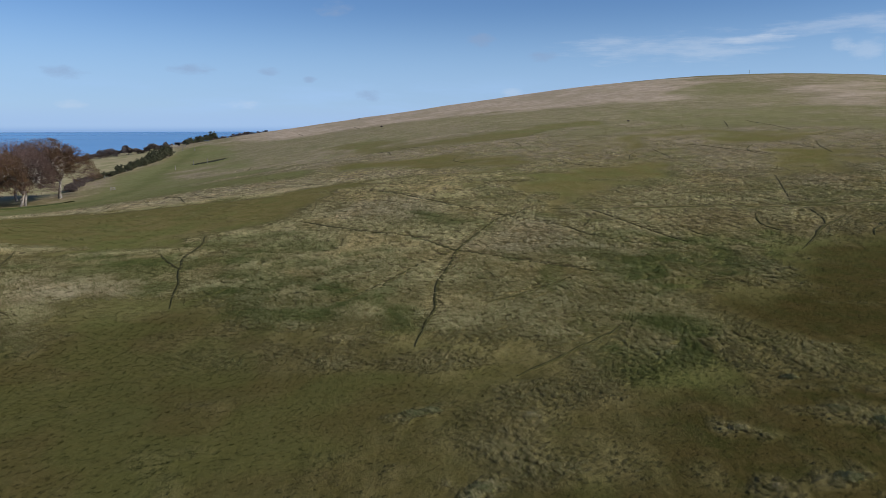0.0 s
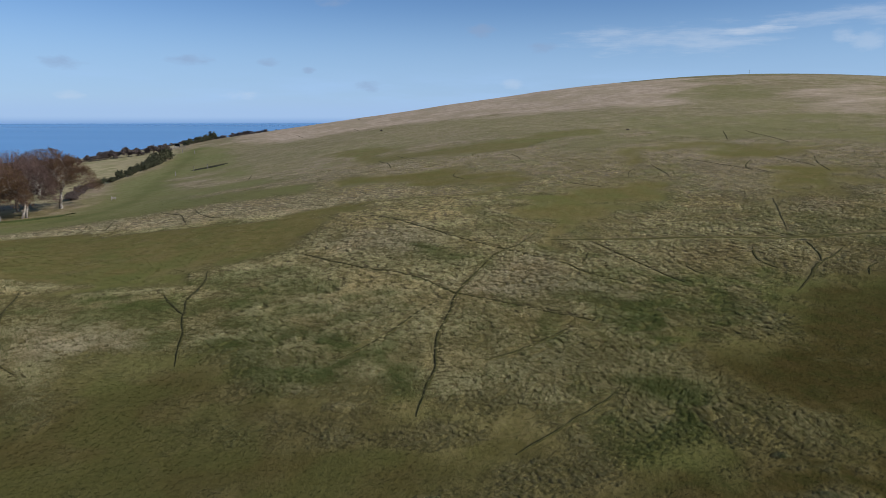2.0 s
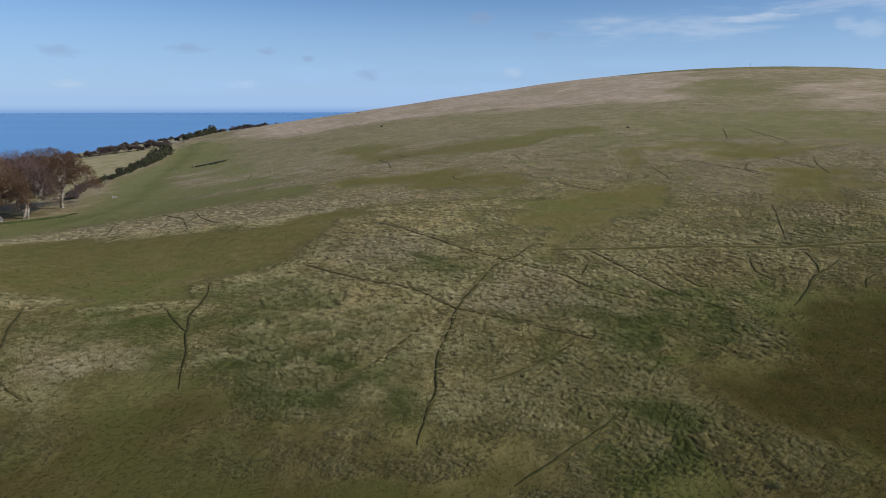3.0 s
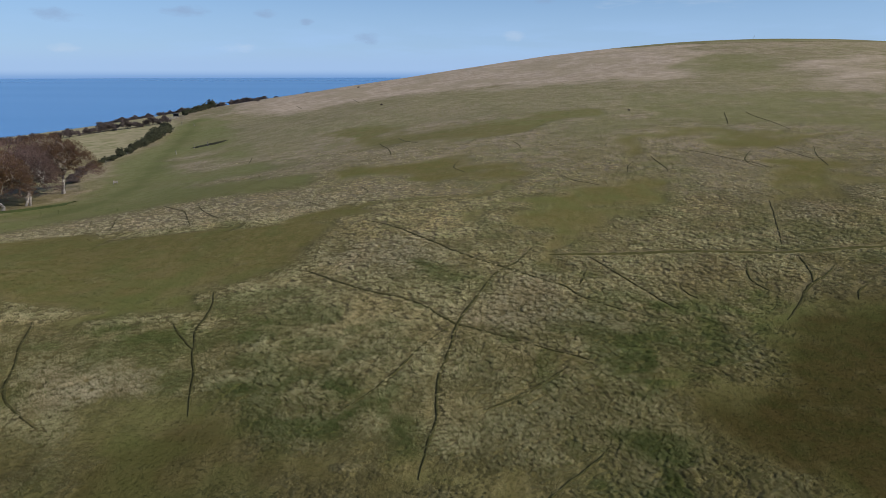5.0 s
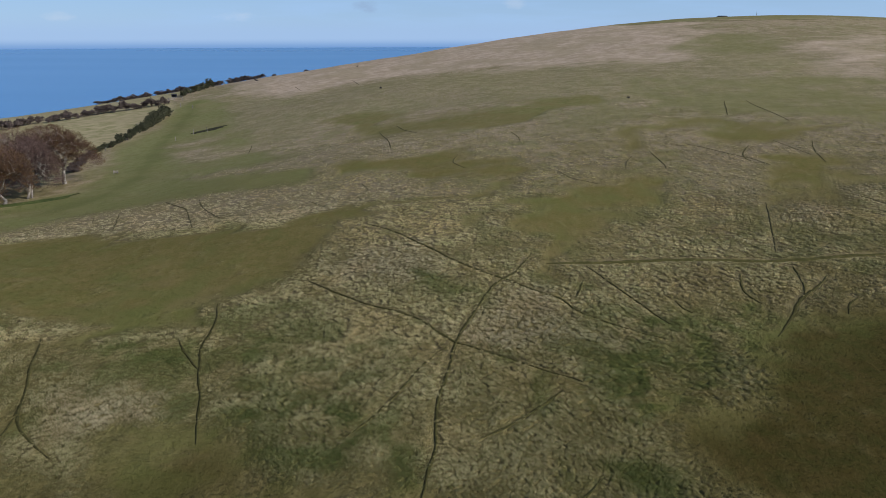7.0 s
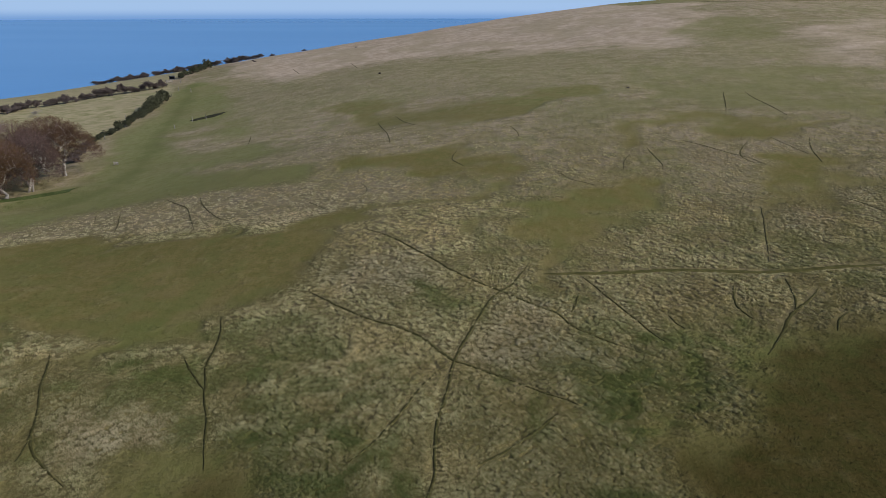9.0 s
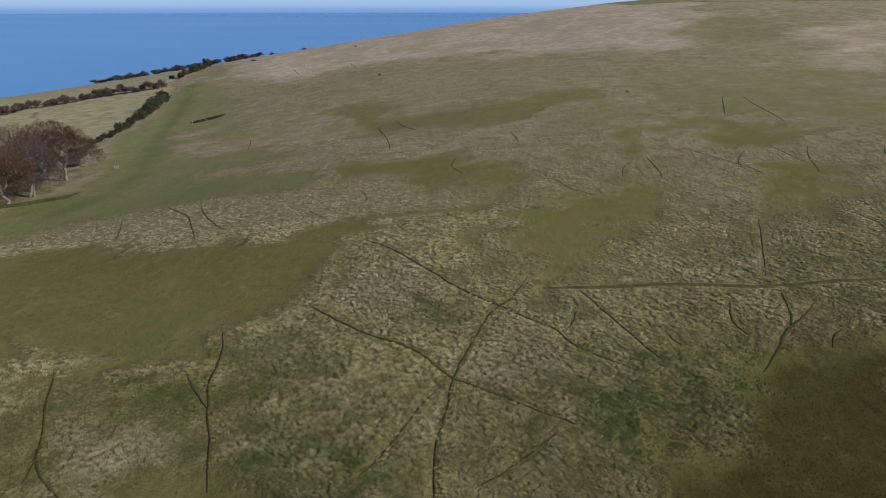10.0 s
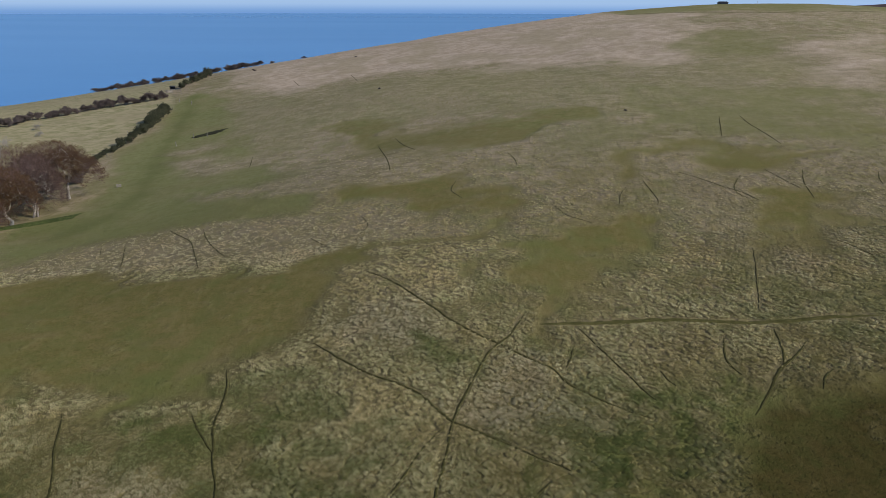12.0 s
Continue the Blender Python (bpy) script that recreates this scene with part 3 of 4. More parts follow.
def leafage(name, colours):
    """Leaves or needles: each leaf takes one of the colours."""
    m, t, b = material(name)
    isle = t.nodes.new("ShaderNodeNewGeometry").outputs["Random Per Island"]
    tree_ = t.nodes.new("ShaderNodeObjectInfo").outputs["Random"]
    c = mix(t, ramp(t, isle, 0.0, 0.55), colours[0], colours[1])
    c = mix(t, ramp(t, isle, 0.6, 1.0), c, colours[2])
    c = mix(t, maths(t, "MULTIPLY", tree_, 0.35), c, colours[0])
    links(t, (c, b.inputs["Base Color"]))
    b.inputs["Roughness"].default_value, b.inputs["Specular IOR Level"].default_value = 0.75, 0.15
    return m


def sea_material():
    m, t, b = material("sea water")
    p = place(t)
    broad = grain(t, p, 0.0016, 4, 0.55, stretch=(0.25, 1.0, 1.0))
    swell = grain(t, p, 0.02, 4, 0.6, stretch=(0.3, 1.0, 1.0))
    c = mix(t, ramp(t, broad, 0.30, 0.72), (0.058, 0.225, 0.500), (0.072, 0.250, 0.545))
    links(t, (c, b.inputs["Base Color"]))
    b.inputs["Roughness"].default_value, b.inputs["IOR"].default_value, b.inputs["Specular IOR Level"].default_value = 0.26, 1.33, 0.5
    relief(t, b, swell, 0.5)
    return m


GROUND, TUFT, SEA = ground_material(), tuft_material(), sea_material()
TRODDEN = plain("trodden track", (0.036, 0.036, 0.012), (0.092, 0.084, 0.031), 4.5, depth=0.08)
# paler copy of the track colour, for tracks starting beyond 95 m
FAINT = plain("faint far track", (0.066, 0.060, 0.024), (0.125, 0.110, 0.048), 3.0, depth=0.05)
WORN = plain("worn grassy way", (0.062, 0.060, 0.019), (0.125, 0.112, 0.040), 2.2, depth=0.05)
BARK = plain("beech bark", (0.24, 0.215, 0.19), (0.50, 0.46, 0.41), 1.4, depth=0.05)
TWIG = plain("bare twigs", (0.115, 0.072, 0.066), (0.255, 0.175, 0.155), 0.6)
PALE_TWIG = plain("lichened twigs", (0.24, 0.22, 0.20), (0.42, 0.39, 0.35), 0.6)
RUSSET = leafage("russet leaves", ((0.060, 0.034, 0.022), (0.128, 0.070, 0.034), (0.140, 0.098, 0.036)))
PLUM = leafage("dull plum leaves", ((0.060, 0.040, 0.038), (0.112, 0.076, 0.066), (0.100, 0.074, 0.046)))
GORSE = leafage("dark evergreen leaves", ((0.036, 0.041, 0.024), (0.066, 0.072, 0.040), (0.105, 0.102, 0.060)))
THORN = leafage("thorn twigs and last leaves", ((0.074, 0.058, 0.058), (0.138, 0.108, 0.102), (0.135, 0.118, 0.088)))
TIMBER = plain("weathered timber", (0.20, 0.18, 0.15), (0.40, 0.37, 0.33), 3.0, depth=0.01)
STONE = plain("dark field stone", (0.10, 0.095, 0.09), (0.24, 0.225, 0.20), 2.0, depth=0.05)
SLATE = plain("slate", (0.035, 0.037, 0.042), (0.075, 0.078, 0.085), 2.5, rough_=0.6, depth=0.02)
HEATH = plain("dark heather moor", (0.055, 0.035, 0.040), (0.105, 0.075, 0.070), 0.02)


# ---- building helpers ----
def mesh_from(name, verts, faces, mat, smooth=False):
    me = bpy.data.meshes.new(name)
    me.from_pydata([tuple(v) for v in verts], [], faces)
    me.materials.append(mat)
    if smooth:
        me.polygons.foreach_set("use_smooth", [True] * len(me.polygons))
    me.update()
    return me


def quads_mesh(name, verts, faces, mat):
    """A mesh from arrays, quick for many faces of one size."""
    me = bpy.data.meshes.new(name)
    n, k = faces.shape
    me.vertices.add(len(verts))
    me.vertices.foreach_set("co", np.ascontiguousarray(verts, np.float32).ravel())
    me.loops.add(n * k)
    me.loops.foreach_set("vertex_index", np.ascontiguousarray(faces, np.int32).ravel())
    me.polygons.add(n)
    me.polygons.foreach_set("loop_start", np.arange(0, n * k, k, dtype=np.int32))
    me.polygons.foreach_set("loop_total", np.full(n, k, np.int32))
    me.materials.append(mat)
    me.update(calc_edges=True)
    return me


def carry(me, **values):
    for key, v in values.items():
        me.attributes.new(key, "FLOAT", "POINT").data.foreach_set("value", np.ascontiguousarray(v, np.float32))


def part(name, me, parent, label=""):
    ob = new(name, me)
    ob.parent = parent
    return tagged(ob, label)


def thing(name, label, category, group="", kind=""):
    return tagged(new(name), label, category, group, kind)


# ---- ground and sea ----
def build_ground():
    rows = np.concatenate([np.linspace(-320, 0, 14), np.exp(np.linspace(math.log(70), math.log(640), 470)) - 60, np.linspace(600, 1500, 24)])
    inner = np.linspace(-0.72, 0.72, 400)
    edge = 0.72 + np.linspace(0.05, 1, 16) ** 2 * 3.3
    cols = np.concatenate([-edge[::-1], inner, edge])
    wide = np.maximum(rows + 45, 58)
    x, y = cols[None, :] * wide[:, None], np.repeat(rows[:, None], len(cols), 1)
    x, y = x.ravel(), y.ravel()
    z = height(x, y)
    nr, nc = len(rows), len(cols)
    i = (np.arange(nr - 1)[:, None] * nc + np.arange(nc - 1)[None, :]).ravel()
    me = quads_mesh("ground", np.stack([x, y, z], 1), np.stack([i, i + 1, i + nc + 1, i + nc], 1), GROUND)
    lawn, lush, field, dark_turf, dry, brow = cover(x, y)
    # open grows with distance as the tussocks fade, and carries the painted haze
    carry(me, dry=dry, brow=brow, lane=laned(x, y), lawn=lawn, lush=lush, field=field, dark_turf=dark_turf, open=1 - 0.9 * tufted(x, y) * np.clip(1.36 - y / 130, 0.2, 1))
    me.polygons.foreach_set("use_smooth", np.ones(len(me.polygons), bool))
    tagged(new("ground", me), "rough hillside pasture of straw tussocks, grazed turf and green patches", "ground", kind="structure")


def build_sea():
    n = 64
    verts, faces = [], []
    radii = (250, 700, 1500, 2600, 3800, 4850)
    for r in radii:
        for k in range(n):
            a = 2 * math.pi * k / n
            verts.append((r * math.cos(a), r * math.sin(a), -25))
    for i in range(len(radii) - 1):
        for k in range(n):
            faces.append((i * n + k, i * n + (k + 1) % n, (i + 1) * n + (k + 1) % n, (i + 1) * n + k))
    tagged(new("water", mesh_from("water", verts, [f[::-1] for f in faces], SEA)), "deep blue open sea under light haze", "sea", kind="structure")


build_ground()
build_sea()


def build_tracks():
    for w, line in TRACK_LINES:
        verts, faces = [], []
        for k, p in enumerate(line):
            a, b = line[max(k - 1, 0)], line[min(k + 1, len(line) - 1)]
            side = Vector((b.y - a.y, a.x - b.x)).normalized()
            end = min(1.0, 0.20 + 0.06 * min(k, len(line) - 1 - k)) if len(line) > 30 else min(1.0, 0.4 + 0.15 * min(k, len(line) - 1 - k))
            half = w * (0.44 if line[0].y < 95 else 0.36) * end * (0.95 + 0.35 * noise.noise((p.x * 0.9, p.y * 0.9, 3.0)))
            shift = (0.08 if w < 0.6 else 0.25) * noise.noise((p.x * 0.6, p.y * 0.6, 9.0)) + 0.12 * w * noise.noise((p.x * 2.3, p.y * 2.3, 5.0))
            for s, dz in ((-1.25, -0.04), (-0.7, 0.05), (0.7, 0.05), (1.25, -0.04)):
                q = p + side * (half * s + shift)
                verts.append((q.x, q.y, float(height(q.x, q.y)) + dz))
            if k:
                o = 4 * k
                faces += [(o - 4 + i, o - 3 + i, o + 1 + i, o + i) for i in range(3)]
        tagged(new("path", mesh_from("path", verts, faces, WORN if w > 0.42 else FAINT if line[0].y > 95 else TRODDEN, True)), "narrow dark trodden track winding through the pale grass", "path", "trodden tracks", "structure")


build_tracks()


# ---- grass ----
WIND = (math.cos(radians(-42)), math.sin(radians(-42)))


def build_grass():
    rng = np.random.default_rng(5)
    xs, ys, sizes, hearts = [], [], [], []
    for lo, hi in ((13, 24), (24, 34), (34, 45), (45, 60), (60, 80), (80, 105), (105, 135), (135, 170), (170, 210), (210, 260)):
        mean = (lo + hi) / 2
        s = 0.16 if mean < 30 else 0.18 if mean < 40 else 0.20 * mean / 40 if mean < 52 else 0.26 if mean < 72 else 0.26 * (mean / 72) ** 0.95
        half, gap = 0.70 * (hi + 12), (1.28 if hi < 80 else 1.5 if hi < 110 else 2.0) * s
        # tussocks on a loose grid turned to the wind, four sprays of blades in each
        far = half + hi
        i, j = np.meshgrid(np.arange(-far, far, 1.75 * gap), np.arange(-far, far, gap))
        i, j = i.ravel() + rng.uniform(-0.8, 0.8, i.size) * gap, j.ravel() + rng.uniform(-0.7, 0.7, i.size) * gap
        x, y = WIND[0] * i - WIND[1] * j, (lo + hi) / 2 + WIND[1] * i + WIND[0] * j
        keep = (y > lo) & (y < hi) & (np.abs(x) < 0.68 * (y + 8))
        x, y = x[keep], y[keep]
        heart = rng.random(len(x))
        i, j = rng.normal(0, 0.42 * gap, 4 * len(x)), rng.normal(0, 0.27 * gap, 4 * len(x))
        xs.append(np.repeat(x, 4) + WIND[0] * i - WIND[1] * j), ys.append(np.repeat(y, 4) + WIND[1] * i + WIND[0] * j)
        sizes.append(np.full(4 * len(x), min(1.1, s / 0.255))), hearts.append(np.repeat(heart, 4))
    x, y, size, heart = (np.concatenate(v) for v in (xs, ys, sizes, hearts))
    keep = rng.random(len(x)) < tufted(x, y)
    x, y, size, heart = x[keep], y[keep], size[keep], heart[keep]
    lawn, lush, field, dark_turf, dry, brow = cover(x, y)
    # the sea wind combs the blades over to the south-east
    sway = radians(-42) + 0.7 * (rough(x, y, 7.0, 74) - 0.5)
    cx, cy = np.cos(sway), np.sin(sway)
    # swathes drawn out along the wind
    along_, across = (x * WIND[0] + y * WIND[1]) / 2.4, y * WIND[0] - x * WIND[1]
    streak = rough(along_, across, 0.5, 78)
    clear = np.minimum.reduce([off_track(x + d * cx, y + d * cy) for d in (0, 0.15, 0.35, 0.6)])
    keep = (rng.random(len(x)) > np.clip(1.9 * lawn - 0.75, 0, 0.80)) & (field < 0.3) & (heart > 0.06) & (clear > rng.normal(-0.02, 0.04, len(x)))
    x, y, size, lawn, lush, dark_turf, dry, sway, streak, heart, clear = (v[keep] for v in (x, y, size, lawn, lush, dark_turf, dry, sway, streak, heart, clear))
    n, blades = len(x), 6
    z = height(x, y)
    clump = rough(x, y, 1.1, 71) * 0.6 + rough(x, y, 0.5, 72) * 0.4
    small = 1 - 0.66 * lawn
    tall = (0.05 + 0.07 * clump + 0.09 * heart + 0.04 * rng.random(n)) * small * size ** 0.5 * np.clip(0.45 + clear, 0.45, 1) * (1 - 0.45 * np.clip((y - 85) / 60, 0, 1))
    reach = (0.34 + 0.30 * rng.random(n)) * size * small * np.clip(0.45 + clear, 0.5, 1)
    # tint also drops close in and far out along y, tuned to the view's brightness
    tint = np.clip(0.10 + 0.34 * rough(x, y, 2.2, 73) + 0.22 * rough(x, y, 11.0, 75) + (0.46 + 0.48 * np.clip((y - 40) / 30, 0, 1) * np.clip((150 - y) / 60, 0.3, 1)) * (0.40 * rng.random(n) + 0.52 * heart + 0.40 * (streak - 0.5) - 0.42) - 0.17 + 0.36 * np.clip((y - 42) / 55, 0, 1) - 0.22 * np.clip((y - 88) / 60, 0, 1), 0, 1)
    # tint painted darker towards the east, for the dimmer right of the view
    tint = np.clip(tint + 0.10 * dry - 0.15 * np.clip((x - 0.12 * y - 4) / 28, 0, 1), 0, 1) * (1 - 0.45 * dark_turf)
    turn = sway[:, None] + np.linspace(-1, 1, blades)[None, :] * 0.26 + rng.normal(0, 0.20, (n, blades))
    r = reach[:, None] * rng.uniform(0.7, 1.3, (n, blades))
    dx, dy = np.cos(turn) * r, np.sin(turn) * r
    px, py = -np.sin(turn), np.cos(turn)
    w = (size * small)[:, None] * rng.uniform(0.015, 0.034, (n, blades))
    h = tall[:, None] * rng.uniform(0.7, 1.3, (n, blades))
    low = z[:, None]
    aside = np.linspace(-1, 1, blades)[None, :] * 0.10 * size[:, None]
    x, y = x[:, None] + aside * px, y[:, None] + aside * py
    base = np.stack([x - 0.05 * dx, y - 0.05 * dy, low - 0.04 + 0 * dx], -1)
    left = np.stack([x + 0.38 * dx + px * w, y + 0.38 * dy + py * w, low + h], -1)
    right = np.stack([x + 0.38 * dx - px * w, y + 0.38 * dy - py * w, low + h], -1)
    tip = np.stack([x + dx, y + dy, low + h * 0.30], -1)
    verts = np.stack([base, left, right, tip], 2).reshape(-1, 3)
    k = np.arange(n * blades) * 4
    faces = np.concatenate([np.stack([k, k + 2, k + 1], 1), np.stack([k + 1, k + 2, k + 3], 1)])
    me = quads_mesh("grass", verts, faces, TUFT)
    each = 4 * blades
    carry(me, lawn=np.repeat(lawn, each), lush=np.repeat(lush, each), dry=np.repeat(dry, each), dark_turf=np.repeat(dark_turf, each), tint=np.repeat(tint, each))
    tagged(new("grass", me), "wind-combed straw-coloured tussock grass with greener tufts", "grass", kind="stuff")


build_grass()


# ---- trees and shrubs ----
def tube(verts, faces, points, radii, sides):
    """Adds a tapered limb along the points."""
    o = len(verts)
    for k, p in enumerate(points):
        d = (points[min(k + 1, len(points) - 1)] - points[max(k - 1, 0)]).normalized()
        u = d.orthogonal().normalized()
        v = d.cross(u)
        for s in range(sides):
            a = 2 * math.pi * s / sides
            verts.append(p + (u * math.cos(a) + v * math.sin(a)) * radii[k])
    for k in range(len(points) - 1):
        for s in range(sides):
            a, b = o + k * sides + s, o + k * sides + (s + 1) % sides
            faces.append((a, b, b + sides, a + sides))


def limb(a, b, sag, steps, rnd):
    """A crooked line from a to b."""
    wob = (b - a).length * 0.10
    line = []
    for k in range(steps + 1):
        s = k / steps
        p = a.lerp(b, s) + Vector((0, 0, sag * math.sin(math.pi * s)))
        if 0 < k < steps:
            p += Vector((rnd.uniform(-1, 1), rnd.uniform(-1, 1), rnd.uniform(-1, 1))) * wob
        line.append(p)
    return line


def in_dome(rnd, spread, low, high, inner, lean):
    """A place in the outer part of a domed crown."""
    while True:
        p = Vector((rnd.uniform(-1, 1), rnd.uniform(-1, 1), rnd.uniform(0, 1)))
        if inner < p.length < 1:
            return Vector((p.x * spread + lean.x * p.z, p.y * spread + lean.y * p.z, low + p.z * (high - low)))


def crown_mesh(name, centres, count, reach, size, rnd, mat, twigs=(), twig_mat=None):
    """Many small leaves scattered round the twig ends, with the twigs that bear them."""
    n = len(centres) * count
    g = np.random.default_rng(rnd.randrange(1 << 30))
    c = np.repeat(np.array([tuple(p) for p in centres]), count, 0) + g.normal(0, 1, (n, 3)) * np.array([reach, reach, reach * 0.8])
    a, b = g.normal(0, 1, (n, 3)), g.normal(0, 1, (n, 3))
    a /= np.linalg.norm(a, axis=1)[:, None]
    b -= a * (a * b).sum(1)[:, None]
    b /= np.linalg.norm(b, axis=1)[:, None]
    s = size * g.uniform(0.6, 1.3, (n, 1))
    verts = np.stack([c - a * s, c + b * s * 0.55, c + a * s, c - b * s * 0.55], 1).reshape(-1, 3)
    k = np.arange(n) * 4
    faces = np.stack([k, k + 1, k + 2, k + 3], 1)
    if twigs:
        faces = np.concatenate([faces, np.array(twigs[1]) + len(verts)])
        verts = np.concatenate([verts, np.array([tuple(v) for v in twigs[0]])])
    me = quads_mesh(name, verts, faces, mat)
    if twigs:
        me.materials.append(twig_mat)
        which = np.ones(len(faces), np.int32)
        which[:n] = 0
        me.polygons.foreach_set("material_index", which)
    return me


def tree(seed, high, spread, low, lean, bark, twig_mat, leaf_mat, leaves, stems=1, label="", group="", name="tree", category="tree", leaf=0.16, limbs=12, boughs=9, sprays=14, split=True, girth=0.024):
    rnd = random.Random(seed)
    root = thing(name, label, category, group)
    lean = Vector(lean)
    tv, tf, wv, wf, ends, fork, arms = [], [], [], [], [], [], []
    for k in range(stems):
        foot = Vector((rnd.uniform(-0.5, 0.5), rnd.uniform(-0.5, 0.5), 0)) * (1.6 if stems > 1 else 0.2)
        foot.z = -0.4
        head = Vector((lean.x * 0.2 + rnd.uniform(-1, 1) * 0.12 * spread, lean.y * 0.2 + rnd.uniform(-1, 1) * 0.12 * spread, low + 0.30 * (high - low)))
        line = limb(foot, head, 0, 6, rnd)
        r = girth * high / stems ** 0.35
        tube(tv, tf, line, [r * (1.7 if i == 0 else 1.15 - 0.09 * i) for i in range(7)], 9)
        fork.append((line, r))
    for k in range(limbs):
        lv, lf = ([], []) if split else (tv, tf)
        arms.append((lv, lf))
        line, r = fork[k % stems]
        start = line[rnd.choice((3, 4, 5, 6))]
        goal = in_dome(rnd, spread * 0.82, low + 0.02 * (high - low), low + 0.84 * (high - low), 0.55, lean)
        main = limb(start, goal, 0.06 * high, 5, rnd)
        tube(lv, lf, main, [r * (0.55 - 0.085 * i) for i in range(6)], 6)
        for j in range(boughs):
            begin = main[rnd.choice((2, 3, 4, 5))]
            away = in_dome(rnd, spread, low, high, 0.70, lean)
            tip = begin.lerp(away, min(1.0, 0.42 * spread / max((away - begin).length, 0.1)) if rnd.random() < 0.5 else 0.70)
            bough = limb(begin, tip, 0.02 * high, 4, rnd)
            tube(lv, lf, bough, [r * (0.26 - 0.045 * i) for i in range(5)], 4)
            for q in range(sprays):
                b = bough[rnd.choice((1, 2, 3, 4))]
                out = (b - Vector((0, 0, low + 0.2 * (high - low)))).normalized()
                e = b + (out + Vector((rnd.uniform(-1, 1), rnd.uniform(-1, 1), rnd.uniform(-0.5, 1)))) * 0.10 * spread * rnd.uniform(0.5, 1.1)
                e.z = max(e.z, low * 0.75 + rnd.random() * 0.4)
                f = max((e.z - low) / (high - low), 0)
                g = math.hypot((e.x - lean.x * f) / spread, (e.y - lean.y * f) / spread, f)
                if split and g > 1:
                    mid = Vector((lean.x * 0.3, lean.y * 0.3, low))
                    e = mid + (e - mid) / g
                tube(wv, wf, [b, b.lerp(e, 0.5) + Vector((rnd.uniform(-1, 1), rnd.uniform(-1, 1), rnd.uniform(-1, 1))) * 0.012 * spread, e], [r * 0.10, r * 0.07, r * 0.035], 3)
                ends += [e, b.lerp(e, 0.55)]
    shell = 1400 if split else 0
    for k in range(shell):
        e = in_dome(rnd, spread, low, high, 0.86, lean)
        b = e + (Vector((lean.x * 0.3, lean.y * 0.3, low + 0.15 * (high - low))) - e) * rnd.uniform(0.10, 0.22)
        mid = b.lerp(e, 0.5) + Vector((rnd.uniform(-1, 1), rnd.uniform(-1, 1), rnd.uniform(-1, 1))) * 0.02 * spread
        tube(wv, wf, [b, mid, e], [r * 0.09, r * 0.06, r * 0.03], 3)
        ends.append(e)
    for lv, lf in arms:
        if split:
            part("branch", mesh_from("branch", lv, lf, bark, True), root)
    part("trunk", mesh_from("trunk", tv, tf, bark, True), root)
    tagged(part("crown", crown_mesh("crown", ends, leaves, (0.024 if split else 0.10) * spread, leaf, rnd, leaf_mat, (wv, wf), twig_mat), root), kind="stuff")
    return root


def beech(seed, x, y, high, spread, low, lean, leaves, mat, stems=1):
    t = tree(seed, high, spread, low, lean, BARK, TWIG, mat, leaves, stems, "wind-shaped beech with pale trunk and thin russet autumn leaves", "beeches by the pasture", "beech_tree", leaf=0.105)
    t.matrix_basis = Matrix.Translation(on_land(x, y))
    return t


beech(1, -89.6, 161.2, 14.0, 9.6, 4.4, (-3.4, 1.0), 9, RUSSET)
beech(2, -91.4, 140.2, 12.6, 7.0, 3.0, (0.8, 0.0), 7, RUSSET)
beech(3, -89.8, 147.0, 13.0, 7.2, 2.8, (0.8, 0.6), 3, PLUM, 2)
beech(4, -92.4, 152.0, 13.8, 7.6, 3.2, (0.5, 0.4), 3, PLUM)
beech(5, -99.5, 159.0, 14.6, 8.6, 3.0, (0.6, 0.0), 4, RUSSET)
beech(6, -101.0, 142.0, 14.0, 8.2, 2.4, (0.8, 0.0), 3, PLUM, 2)
beech(7, -94.0, 131.0, 12.4, 7.6, 2.2, (0.8, 0.0), 4, RUSSET)
beech(8, -108.0, 150.0, 14.2, 8.2, 2.4, (0.8, 0.0), 3, PLUM)


def shrub(seed, kind):
    """A shrub about 4 m high and wide, to be set out along the hedges."""
    if kind == "evergreen":
        return tree(seed, 4.0, 2.0, 0.05, (0.3, -0.2), TWIG, TWIG, GORSE, 5, 2, "dense dark evergreen hedge shrub clipped by the wind", "dark hedge", "shrub", "shrub", 0.24, 5, 4, 6, False)
    if kind == "bare":
        return tree(seed, 4.0, 2.3, 0.2, (0.3, -0.2), PALE_TWIG, PALE_TWIG, PALE_TWIG, 1, 3, "pale leafless thorn shrub standing in the field", "bare shrubs", "shrub", "shrub", 0.12, 6, 5, 8, False)
    return tree(seed, 4.0, 2.3, 0.05, (0.3, -0.2), TWIG, TWIG, THORN, 5, 3, "dull plum-brown thorn shrub in a field hedge", "brown hedge", "shrub", "shrub", 0.21, 5, 4, 6, False)


def set_out(kind, spots, seed):
    """Sets shrubs at (x, y, height, width) from three makes of one kind."""
    rnd = random.Random(seed)
    makes = [shrub(seed + k, kind) for k in range(3)]
    for k, (x, y, high, wide) in enumerate(spots):
        m = Matrix.Translation(on_land(x, y, -0.05)) @ Matrix.Rotation(rnd.uniform(0, 6.28), 4, "Z") @ Matrix.Diagonal((wide / 4.2, wide / 4.2, high / 4.0, 1))
        if k < 3:
            makes[k].matrix_basis = m
        else:
            ob = copy_thing(makes[k % 3], Matrix())
            ob.matrix_basis = m


